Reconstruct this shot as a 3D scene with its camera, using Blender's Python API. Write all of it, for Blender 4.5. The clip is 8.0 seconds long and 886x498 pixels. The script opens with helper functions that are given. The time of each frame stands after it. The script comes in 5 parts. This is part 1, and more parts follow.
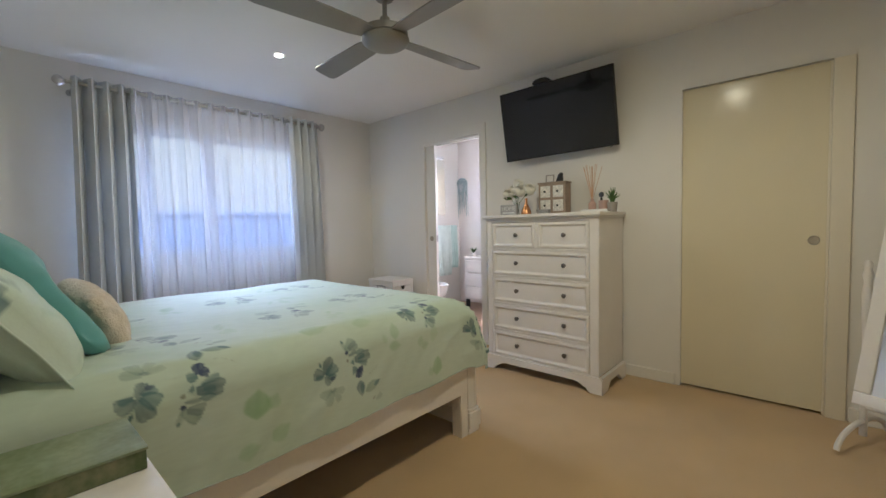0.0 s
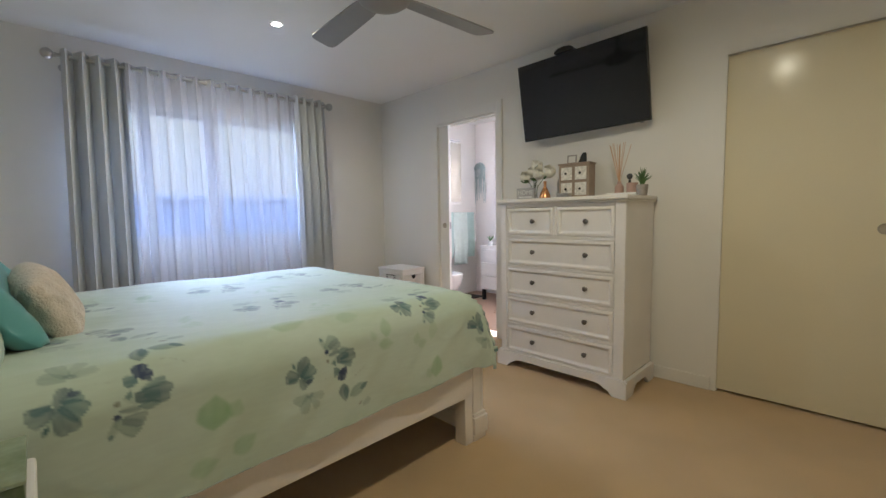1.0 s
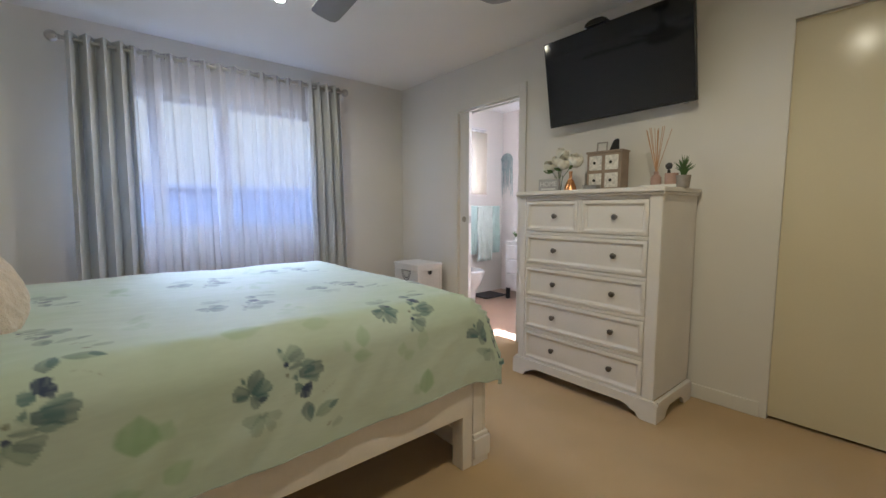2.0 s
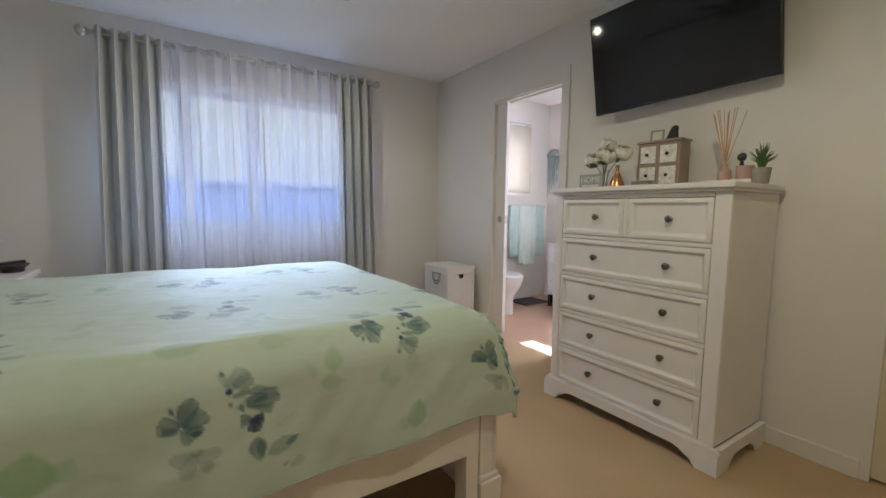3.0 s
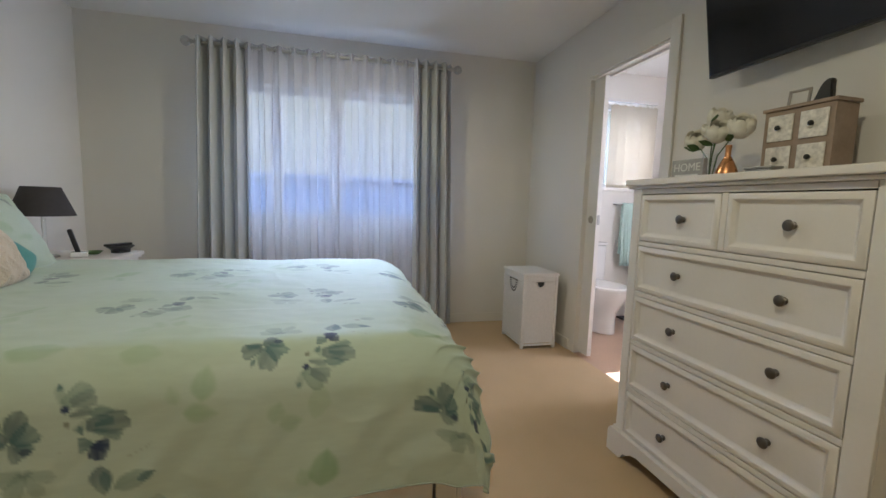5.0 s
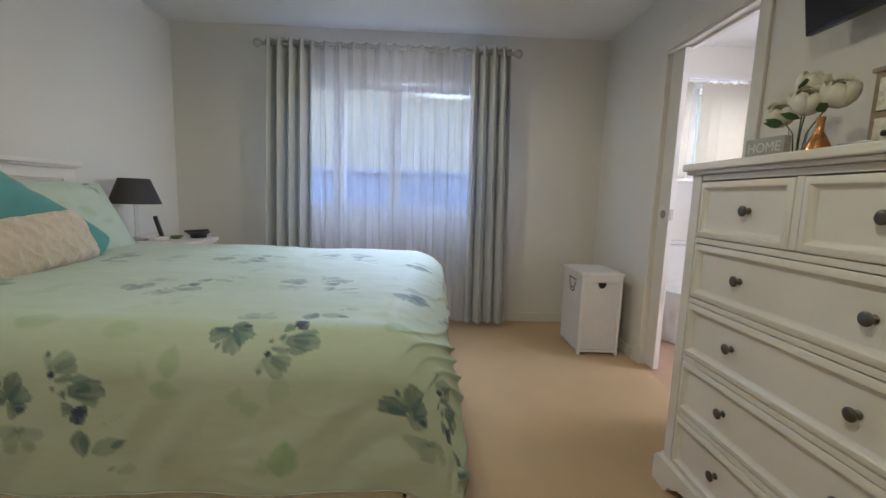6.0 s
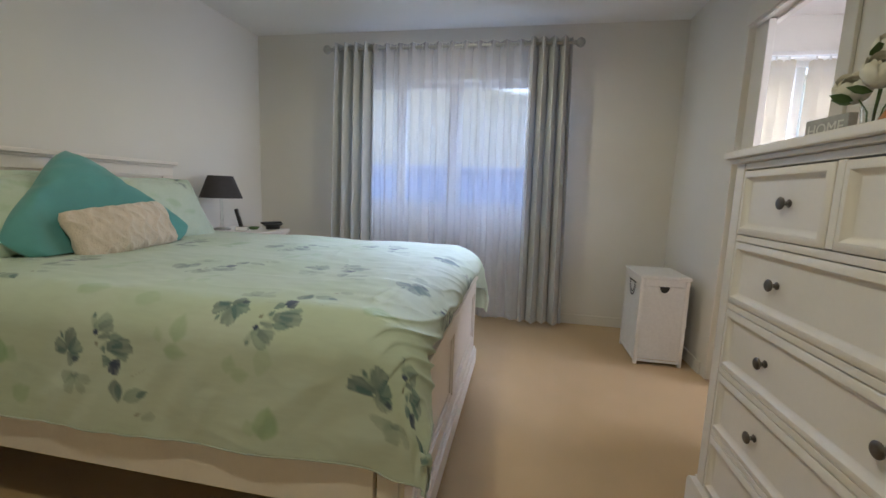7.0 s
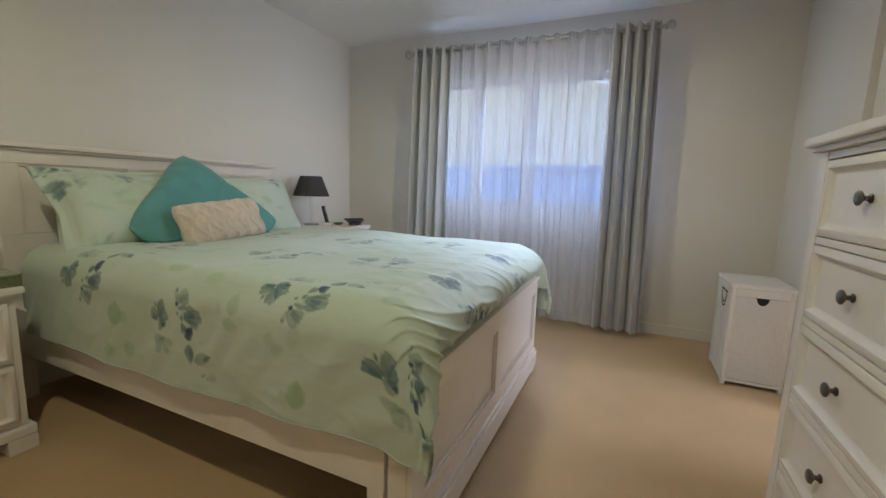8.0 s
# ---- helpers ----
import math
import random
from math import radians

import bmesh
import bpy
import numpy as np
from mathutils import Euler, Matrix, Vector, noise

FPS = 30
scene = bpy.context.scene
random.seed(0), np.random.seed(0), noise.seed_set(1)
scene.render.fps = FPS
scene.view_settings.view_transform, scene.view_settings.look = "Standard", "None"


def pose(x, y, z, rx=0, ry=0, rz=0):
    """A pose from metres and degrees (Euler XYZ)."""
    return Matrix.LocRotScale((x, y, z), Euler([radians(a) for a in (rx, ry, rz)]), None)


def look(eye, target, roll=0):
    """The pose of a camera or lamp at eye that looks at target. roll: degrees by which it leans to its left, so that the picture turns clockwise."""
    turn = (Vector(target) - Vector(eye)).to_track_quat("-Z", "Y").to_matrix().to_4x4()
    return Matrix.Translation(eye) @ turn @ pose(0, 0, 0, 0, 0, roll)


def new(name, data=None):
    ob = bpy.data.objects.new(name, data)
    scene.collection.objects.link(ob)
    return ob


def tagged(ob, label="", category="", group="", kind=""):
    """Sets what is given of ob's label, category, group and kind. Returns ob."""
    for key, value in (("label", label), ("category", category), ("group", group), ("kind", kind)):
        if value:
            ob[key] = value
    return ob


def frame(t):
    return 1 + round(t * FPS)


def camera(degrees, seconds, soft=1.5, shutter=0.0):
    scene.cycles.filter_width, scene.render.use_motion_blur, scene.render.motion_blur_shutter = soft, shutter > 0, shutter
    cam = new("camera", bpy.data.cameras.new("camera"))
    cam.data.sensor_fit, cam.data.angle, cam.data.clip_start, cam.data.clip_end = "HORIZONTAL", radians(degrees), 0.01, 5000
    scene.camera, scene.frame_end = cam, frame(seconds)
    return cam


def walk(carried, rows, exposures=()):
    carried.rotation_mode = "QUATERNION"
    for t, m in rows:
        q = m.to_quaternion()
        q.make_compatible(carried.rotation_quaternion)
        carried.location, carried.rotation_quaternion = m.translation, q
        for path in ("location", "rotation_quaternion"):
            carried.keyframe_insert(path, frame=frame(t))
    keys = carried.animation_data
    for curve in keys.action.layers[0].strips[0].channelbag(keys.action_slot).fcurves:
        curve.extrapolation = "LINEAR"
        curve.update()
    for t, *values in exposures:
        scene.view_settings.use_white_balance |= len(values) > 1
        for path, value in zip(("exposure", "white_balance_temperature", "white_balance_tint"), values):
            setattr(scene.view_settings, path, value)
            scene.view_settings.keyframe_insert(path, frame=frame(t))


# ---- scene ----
cam = camera(94.2, 8.0)
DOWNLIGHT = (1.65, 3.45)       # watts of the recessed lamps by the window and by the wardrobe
PATH = [
    (0, (0.248, 0.014, 1.167), (-1.09, 1.496, 1.057), -1.3),
    (0.5, (0.202, 0.145, 1.135), (-1.171, 1.594, 1.004), -1.2),
    (1, (0.144, 0.261, 1.135), (-1.269, 1.667, 0.974), -0.9),
    (2.5, (0.018, 0.713, 1.119), (-1.577, 1.905, 0.929), 0.4),
    (3, (-0.051, 0.868, 1.116), (-1.722, 1.95, 0.925), 0.7),
    (3.5, (-0.107, 1.02, 1.119), (-1.851, 1.979, 0.923), 0.9),
    (4, (-0.138, 1.194, 1.113), (-1.963, 1.99, 0.915), 1.1),
    (4.5, (-0.144, 1.363, 1.122), (-2.026, 2.009, 0.918), 1.4),
    (6, (-0.234, 1.811, 1.097), (-2.218, 1.862, 0.846), 2.0),
    (6.5, (-0.25, 1.944, 1.088), (-2.227, 1.795, 0.827), 2.0),
    (7, (-0.247, 2.091, 1.081), (-2.194, 1.723, 0.811), 2.1),
    (7.5, (-0.252, 2.196, 1.082), (-2.142, 1.603, 0.801), 2.0),
    (8, (-0.291, 2.302, 1.073), (-2.097, 1.491, 0.788), 2.0),
]
walk(cam, [(t, look(eye, target, roll)) for t, eye, target, roll in PATH],
     [(0.0, 4.03, 5100, 16), (2.5, 3.85, 5180, 17), (4.5, 3.74, 5230, 15), (6.0, 3.65, 5250, 13), (8.0, 3.76, 5330, 14)])

# ---------------- world, sun, daylight, lamps ----------------
world = bpy.data.worlds.new("world")
scene.world = world
world.use_nodes = True
wn = world.node_tree.nodes
sky = wn.new("ShaderNodeTexSky")
sky.sky_type = "NISHITA"
sky.sun_disc = False
SUN_EL, SUN_AZ = 43.5, 0.0       # degrees above the horizon; degrees east of +y
sky.sun_elevation, sky.sun_rotation = radians(SUN_EL), radians(SUN_AZ)
wn["Background"].inputs["Strength"].default_value = 0.15
world.node_tree.links.new(sky.outputs[0], wn["Background"].inputs["Color"])


sun_dir = Vector((math.sin(radians(SUN_AZ)) * math.cos(radians(SUN_EL)), math.cos(radians(SUN_AZ)) * math.cos(radians(SUN_EL)), math.sin(radians(SUN_EL))))
sun = bpy.data.lights.new("sun", "SUN")
sun.energy, sun.color, sun.angle = 2.6, (1.0, 0.95, 0.87), radians(0.5)
new("sun", sun).matrix_world = look(sun_dir * 30, (0, 0, 0))
# stands in for the sky's light in the ensuite window's opening
bath_day = bpy.data.lights.new("bath_window_daylight", "AREA")
bath_day.energy, bath_day.color, bath_day.shape, bath_day.size, bath_day.size_y, bath_day.spread = 0.75, (1.0, 0.91, 0.79), "RECTANGLE", 0.80, 0.74, radians(60)
new("bath_window_daylight", bath_day).matrix_world = look((-4.36, 4.11, 1.86), (-3.36, 4.11, 1.02))

# stands in for the sky's light in the ensuite's high window
high_day = bpy.data.lights.new("bath_high_window_daylight", "AREA")
high_day.energy, high_day.color, high_day.shape, high_day.size, high_day.size_y = 3.2, (1.0, 0.90, 0.79), "RECTANGLE", 0.80, 0.30
new("bath_high_window_daylight", high_day).matrix_world = look((-2.155, 5.14, 1.625), (-2.155, 4.0, 1.0))

# stands in for the sky's light in the bedroom window's opening
room_day = bpy.data.lights.new("bedroom_window_daylight", "AREA")
room_day.energy, room_day.color, room_day.shape, room_day.size, room_day.size_y, room_day.spread = 0.97, (0.80, 0.90, 1.0), "RECTANGLE", 1.66, 0.95, radians(40)
new("bedroom_window_daylight", room_day).matrix_world = look((-4.36, 1.42, 1.68), (-2.36, 1.36, 0.40))

# ---------------- materials ----------------


def material(name, color, rough=0.6, vary=0.06, scale=6.0, bump=0.0, bump_scale=60.0, metallic=0.0, sheen=0.0, second=None, spread=0.5, coat=0.0, random_tint=0.0):
    m = bpy.data.materials.new(name)
    m.use_nodes = True
    nt = m.node_tree
    n, ln = nt.nodes, nt.links
    b = n["Principled BSDF"]
    b.inputs["Metallic"].default_value = metallic
    b.inputs["Sheen Weight"].default_value = sheen
    b.inputs["Coat Weight"].default_value = coat
    tc = n.new("ShaderNodeTexCoord")
    big = n.new("ShaderNodeTexNoise")
    big.inputs["Scale"].default_value, big.inputs["Detail"].default_value = scale, 4
    ln.new(tc.outputs["Object"], big.inputs["Vector"])
    fine = n.new("ShaderNodeTexNoise")
    fine.inputs["Scale"].default_value, fine.inputs["Detail"].default_value = bump_scale, 3
    ln.new(tc.outputs["Object"], fine.inputs["Vector"])
    add = n.new("ShaderNodeMath")
    add.operation = "MULTIPLY_ADD"
    add.inputs[1].default_value = 0.4
    ln.new(fine.outputs["Fac"], add.inputs[0])
    ln.new(big.outputs["Fac"], add.inputs[2])
    ramp = n.new("ShaderNodeMapRange")
    ramp.inputs["From Min"].default_value, ramp.inputs["From Max"].default_value = 0.7 - spread * 0.5, 0.7 + spread * 0.5
    ln.new(add.outputs[0], ramp.inputs["Value"])
    mix = n.new("ShaderNodeMix")
    mix.data_type = "RGBA"
    c = Vector(color)
    dark = second if second else tuple(c * (1 - vary))
    lite = color if second else tuple(min(1.0, v * (1 + vary * 0.6)) for v in c)
    mix.inputs[6].default_value, mix.inputs[7].default_value = (*dark, 1), (*lite, 1)
    ln.new(ramp.outputs[0], mix.inputs[0])
    ln.new(mix.outputs[2], b.inputs["Base Color"])
    rr = n.new("ShaderNodeMapRange")
    rr.inputs["To Min"].default_value, rr.inputs["To Max"].default_value = max(0.02, rough - 0.07), min(1, rough + 0.07)
    ln.new(big.outputs["Fac"], rr.inputs["Value"])
    ln.new(rr.outputs[0], b.inputs["Roughness"])
    if bump:
        bp = n.new("ShaderNodeBump")
        bp.inputs["Strength"].default_value, bp.inputs["Distance"].default_value = min(1.0, bump * 100), bump
        ln.new(fine.outputs["Fac"], bp.inputs["Height"])
        ln.new(bp.outputs[0], b.inputs["Normal"])
    return m


def glass_material(name, color=(1, 1, 1), rough=0.0, ior=1.45):
    m = bpy.data.materials.new(name)
    m.use_nodes = True
    b = m.node_tree.nodes["Principled BSDF"]
    b.inputs["Base Color"].default_value = (*color, 1)
    b.inputs["Roughness"].default_value, b.inputs["IOR"].default_value = rough, ior
    b.inputs["Transmission Weight"].default_value = 1.0
    return m


def glow_material(name, color, strength):
    m = bpy.data.materials.new(name)
    m.use_nodes = True
    b = m.node_tree.nodes["Principled BSDF"]
    b.inputs["Base Color"].default_value = (0.8, 0.8, 0.8, 1)
    b.inputs["Emission Color"].default_value = (*color, 1)
    b.inputs["Emission Strength"].default_value = strength
    return m


def cloth_material(name, color, through_part, clear_part, weave=900.0, vary=0.05):
    """Thin cloth: some light is scattered through it, some passes straight."""
    m = bpy.data.materials.new(name)
    m.use_nodes = True
    nt = m.node_tree
    n, ln = nt.nodes, nt.links
    out, b = n["Material Output"], n["Principled BSDF"]
    b.inputs["Roughness"].default_value = 0.9
    tc = n.new("ShaderNodeTexCoord")
    noise_node = n.new("ShaderNodeTexNoise")
    noise_node.inputs["Scale"].default_value = 9.0
    ln.new(tc.outputs["Object"], noise_node.inputs["Vector"])
    mix = n.new("ShaderNodeMix")
    mix.data_type = "RGBA"
    c = Vector(color)
    mix.inputs[6].default_value, mix.inputs[7].default_value = (*(c * (1 - vary)), 1), (*color, 1)
    ln.new(noise_node.outputs["Fac"], mix.inputs[0])
    ln.new(mix.outputs[2], b.inputs["Base Color"])
    tl = n.new("ShaderNodeBsdfTranslucent")
    ln.new(mix.outputs[2], tl.inputs["Color"])
    m1 = n.new("ShaderNodeMixShader")
    m1.inputs[0].default_value = through_part
    ln.new(b.outputs[0], m1.inputs[1])
    ln.new(tl.outputs[0], m1.inputs[2])
    tr = n.new("ShaderNodeBsdfTransparent")
    m2 = n.new("ShaderNodeMixShader")
    m2.inputs[0].default_value = clear_part
    ln.new(m1.outputs[0], m2.inputs[1])
    ln.new(tr.outputs[0], m2.inputs[2])
    ln.new(m2.outputs[0], out.inputs["Surface"])
    return m


WALL = material("wall_paint", (0.76, 0.735, 0.685), 0.7, 0.03, 1.6, 0.0006, 220)
TRIM = material("trim_paint", (0.765, 0.74, 0.69), 0.38, 0.03, 3.0, 0.0002, 120)
CEIL = material("ceiling_paint", (0.84, 0.83, 0.81), 0.8, 0.02, 1.2, 0.0004, 160)
CARPET = material("carpet", (0.55, 0.38, 0.185), 0.95, 0.14, 3.0, 0.006, 320, sheen=0.3, spread=0.7)
DOOR = material("door_paint", (0.71, 0.64, 0.46), 0.17, 0.03, 1.5, 0.0002, 90)
DOOR.node_tree.nodes["Principled BSDF"].inputs["Specular IOR Level"].default_value = 0.13
DOOR_TRIM = material("wardrobe_trim_paint", (0.73, 0.67, 0.54), 0.35, 0.03, 3.0, 0.0002, 120)
WHITE_WOOD = material("white_painted_wood", (0.79, 0.755, 0.72), 0.36, 0.04, 5.0, 0.0004, 70)
BED_WOOD = material("bed_white_paint", (0.83, 0.775, 0.715), 0.38, 0.05, 5.0, 0.0004, 70)
PEWTER = material("dark_pewter", (0.17, 0.155, 0.145), 0.32, 0.2, 30, metallic=0.9)
STEEL = material("brushed_nickel", (0.45, 0.44, 0.42), 0.3, 0.1, 40, metallic=1.0)
PULL = material("worn_nickel", (0.44, 0.40, 0.33), 0.5, 0.15, 40, metallic=0.6)
HEM = material("hem_cloth", (0.44, 0.50, 0.46), 0.9, 0.05, 10)
FAN_GREY = material("fan_silver_grey", (0.30, 0.29, 0.275), 0.45, 0.06, 8, 0.0002, 90, metallic=0.35)
BLACK = material("black_plastic", (0.012, 0.012, 0.013), 0.4, 0.2, 30)
SCREEN = material("tv_screen", (0.008, 0.009, 0.012), 0.055, 0.1, 3)
DRAPE = cloth_material("drape_cloth", (0.58, 0.59, 0.60), 0.025, 0.0)
SHEER = cloth_material("sheer_voile", (0.66, 0.655, 0.705), 0.034, 0.47)
PANE = glass_material("window_glass")
ALU = material("window_frame_paint", (0.72, 0.72, 0.71), 0.4, 0.04, 6)
WICKER = material("white_wicker", (0.76, 0.745, 0.72), 0.6, 0.06, 60, 0.001, 240)
TEAL = material("teal_cushion_cloth", (0.125, 0.345, 0.35), 0.85, 0.12, 8, 0.002, 420, sheen=0.3)
CREAM = material("cream_knit", (0.72, 0.62, 0.52), 0.95, 0.12, 22, 0.008, 150, sheen=0.4)
SHEET = material("mint_sheet", (0.60, 0.72, 0.62), 0.85, 0.06, 5, 0.001, 500, sheen=0.2)
MATTRESS = material("mattress_cloth", (0.62, 0.62, 0.6), 0.9, 0.05, 8, 0.001, 300)
CHARCOAL = material("charcoal_lampshade", (0.055, 0.05, 0.053), 0.9, 0.12, 30, 0.001, 600)
CLEAR = glass_material("clear_glass", (0.96, 0.98, 0.97))
BOX_LID = material("mottled_green_lacquer", (0.30, 0.34, 0.22), 0.4, 0.1, 13, second=(0.15, 0.20, 0.09), spread=0.45, coat=0.3)
BOX_GREEN = material("dark_green_lacquer", (0.085, 0.125, 0.05), 0.4, 0.3, 16, second=(0.24, 0.24, 0.14), spread=0.35)
ROSE_GOLD = material("copper_gold", (0.60, 0.30, 0.13), 0.28, 0.12, 20, metallic=0.85)
ROSES = material("white_rose_petals", (0.80, 0.77, 0.68), 0.8, 0.1, 20)
LEAF = material("green_leaf", (0.085, 0.155, 0.045), 0.55, 0.35, 25)
TAUPE = material("taupe_wood", (0.33, 0.25, 0.19), 0.6, 0.18, 14, 0.001, 90)
PAPER = material("printed_drawer_paper", (0.78, 0.75, 0.69), 0.7, 0.25, 60)
GREYWASH = material("greywashed_wood", (0.38, 0.38, 0.38), 0.7, 0.15, 40)
PINK_WAX = material("pink_candle_jar", (0.50, 0.33, 0.27), 0.3, 0.08, 10, coat=0.5)
REED = material("reed_stick", (0.56, 0.33, 0.18), 0.8, 0.15, 40)
POT = material("concrete_pot", (0.36, 0.33, 0.30), 0.85, 0.15, 40, 0.001, 200)
CERAMIC = material("white_ceramic", (0.80, 0.79, 0.77), 0.1, 0.02, 4, coat=0.4)
TILE = material("bath_floor_tile", (0.50, 0.33, 0.22), 0.3, 0.14, 3)
BATH_WALL = material("bath_wall_paint", (0.86, 0.81, 0.77), 0.6, 0.03, 2)
TOWEL = material("mint_towel", (0.70, 0.80, 0.75), 0.95, 0.1, 14, 0.006, 300, sheen=0.3)
TOWEL_DARK = material("sage_towel", (0.50, 0.66, 0.61), 0.95, 0.1, 14, 0.006, 300, sheen=0.3)
DARK_MAT = material("charcoal_bath_mat", (0.06, 0.055, 0.055), 0.95, 0.2, 30, 0.006, 200)
MACRAME = material("grey_green_cord", (0.40, 0.48, 0.48), 0.9, 0.25, 40, 0.002, 200)
BLIND = cloth_material("blind_vane_cloth", (0.72, 0.66, 0.54), 0.10, 0.36)
MIRROR = material("mirror_glass", (0.85, 0.86, 0.85), 0.02, 0.01, 2, metallic=1.0)
PHONE_GREY = material("grey_plastic", (0.32, 0.32, 0.33), 0.4, 0.1, 20)
INK = material("dark_ink", (0.05, 0.05, 0.055), 0.6, 0.1, 20)
FENCE = material("fence_steel", (0.115, 0.15, 0.23), 0.5, 0.08, 3)
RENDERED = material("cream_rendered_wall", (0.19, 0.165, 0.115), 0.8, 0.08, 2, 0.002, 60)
ROOF = material("roof_sheet", (0.55, 0.53, 0.48), 0.7, 0.2, 10)
SOFFIT = material("eave_soffit", (0.70, 0.64, 0.60), 0.7, 0.04, 3)
GRASS = material("side_path_concrete", (0.38, 0.365, 0.34), 0.9, 0.2, 2, 0.004, 60)
BULB = glow_material("downlight_glow", (1.0, 0.86, 0.66), 5.0)

# ---------------- mesh helpers ----------------


def box(bm, x0, y0, z0, x1, y1, z1, bevel=0.0, m=None, seg=2):
    mat4 = Matrix.LocRotScale(((x0 + x1) / 2, (y0 + y1) / 2, (z0 + z1) / 2), None, (abs(x1 - x0), abs(y1 - y0), abs(z1 - z0)))
    made = bmesh.ops.create_cube(bm, size=1, matrix=(m @ mat4) if m else mat4)
    if bevel:
        edges = list({e for v in made["verts"] for e in v.link_edges})
        bmesh.ops.bevel(bm, geom=edges, offset=bevel, segments=seg, affect="EDGES", profile=0.6)
    return bm


def lathe(bm, profile, at=(0, 0, 0), segs=20, m=None, sx=1.0, sy=1.0):
    """Turn (radius, height) pairs round z. A radius of 0 closes the end."""
    rings = []
    for r, z in profile:
        if r < 1e-6:
            rings.append([bm.verts.new((at[0], at[1], at[2] + z))])
        else:
            rings.append([bm.verts.new((at[0] + sx * r * math.cos(2 * math.pi * k / segs), at[1] + sy * r * math.sin(2 * math.pi * k / segs), at[2] + z)) for k in range(segs)])
    for a, b in zip(rings, rings[1:]):
        for k in range(segs):
            k2 = (k + 1) % segs
            if len(a) == 1 and len(b) == 1:
                continue
            if len(a) == 1:
                bm.faces.new((a[0], b[k2], b[k]))
            elif len(b) == 1:
                bm.faces.new((a[k], a[k2], b[0]))
            else:
                bm.faces.new((a[k], a[k2], b[k2], b[k]))
    if m:
        bmesh.ops.transform(bm, matrix=m, verts=[v for r in rings for v in r])
    return bm


def tube(bm, pts, radius, segs=8):
    pts = [Vector(p) for p in pts]
    rings = []
    for i, p in enumerate(pts):
        d = (pts[min(i + 1, len(pts) - 1)] - pts[max(i - 1, 0)]).normalized()
        q = d.to_track_quat("Z", "Y")
        r = radius[i] if isinstance(radius, (list, tuple)) else radius
        rings.append([bm.verts.new(p + q @ Vector((r * math.cos(2 * math.pi * k / segs), r * math.sin(2 * math.pi * k / segs), 0))) for k in range(segs)])
    for a, b in zip(rings, rings[1:]):
        for k in range(segs):
            bm.faces.new((a[k], a[(k + 1) % segs], b[(k + 1) % segs], b[k]))
    bm.faces.new(list(reversed(rings[0])))
    bm.faces.new(rings[-1])
    return bm


def prism(bm, outline, z0, z1, m=None):
    """A plate from a list of (x, y), from z0 to z1."""
    lo = [bm.verts.new((x, y, z0)) for x, y in outline]
    hi = [bm.verts.new((x, y, z1)) for x, y in outline]
    bm.faces.new(list(reversed(lo)))
    bm.faces.new(hi)
    for k in range(len(outline)):
        k2 = (k + 1) % len(outline)
        bm.faces.new((lo[k], lo[k2], hi[k2], hi[k]))
    if m:
        bmesh.ops.transform(bm, matrix=m, verts=lo + hi)
    return bm


sharp_pairs = set()


def mesh_of(name, bm, mat, smooth=True):
    bmesh.ops.recalc_face_normals(bm, faces=bm.faces)
    me = bpy.data.meshes.new(name)
    bm.to_mesh(me)
    bm.free()
    me.materials.append(mat)
    if smooth:
        for p in me.polygons:
            p.use_smooth = True
        me.set_sharp_from_angle(angle=radians(35))
        flat = [p.index for p in me.polygons if p.area > 2e-4 and max(abs(p.normal.x), abs(p.normal.y), abs(p.normal.z)) > 0.9999]
        for k in flat:      # broad flat faces keep their own edges crisp
            for e in me.polygons[k].edge_keys:
                sharp_pairs.add(e)
        for e in me.edges:
            if e.key in sharp_pairs:
                e.use_edge_sharp = True
        sharp_pairs.clear()
    return me


def part(name, bm, mat, parent, label="", smooth=True, m=None):
    ob = new(name, mesh_of(name, bm, mat, smooth))
    ob.parent = parent
    if m:
        ob.matrix_local = m
    return tagged(ob, label) if label else ob


def thing(name, at, label, category, group="", rz=0.0, rx=0.0, ry=0.0):
    ob = new(name)
    ob.matrix_world = pose(*at, rx, ry, rz)
    ob.empty_display_size = 0.1
    return tagged(ob, label, category, group)


def structure(name, bm, mat, label, category, smooth=False):
    return tagged(new(name, mesh_of(name, bm, mat, smooth)), label, category, kind="structure")


def fresh():
    return bmesh.new()


# ---------------- the shell ----------------
XW, XE, YS, YN, ZC = -3.86, 1.25, -0.40, 3.255, 2.45     # bedroom
YN2 = 3.365                                               # far face of the partition
YB = 4.95                                                 # far wall of the ensuite
XB = -1.45                                                # ensuite's east wall
WT = 0.22                                                 # outer wall
W1 = (0.55, 2.30, 0.95, 2.04)                             # bedroom window: y0, y1, z0, z1
W2 = (3.66, 4.56, 1.33, 2.17)                             # ensuite window
W3 = (-2.58, -1.73, 1.45, 1.80)                           # small high window in the ensuite's far wall: x0, x1, z0, z1
D1 = (-2.93, -2.165, 2.05)                                # ensuite doorway: x0, x1, head
D2 = (-0.44, 0.312, 2.055)                                # wardrobe doorway

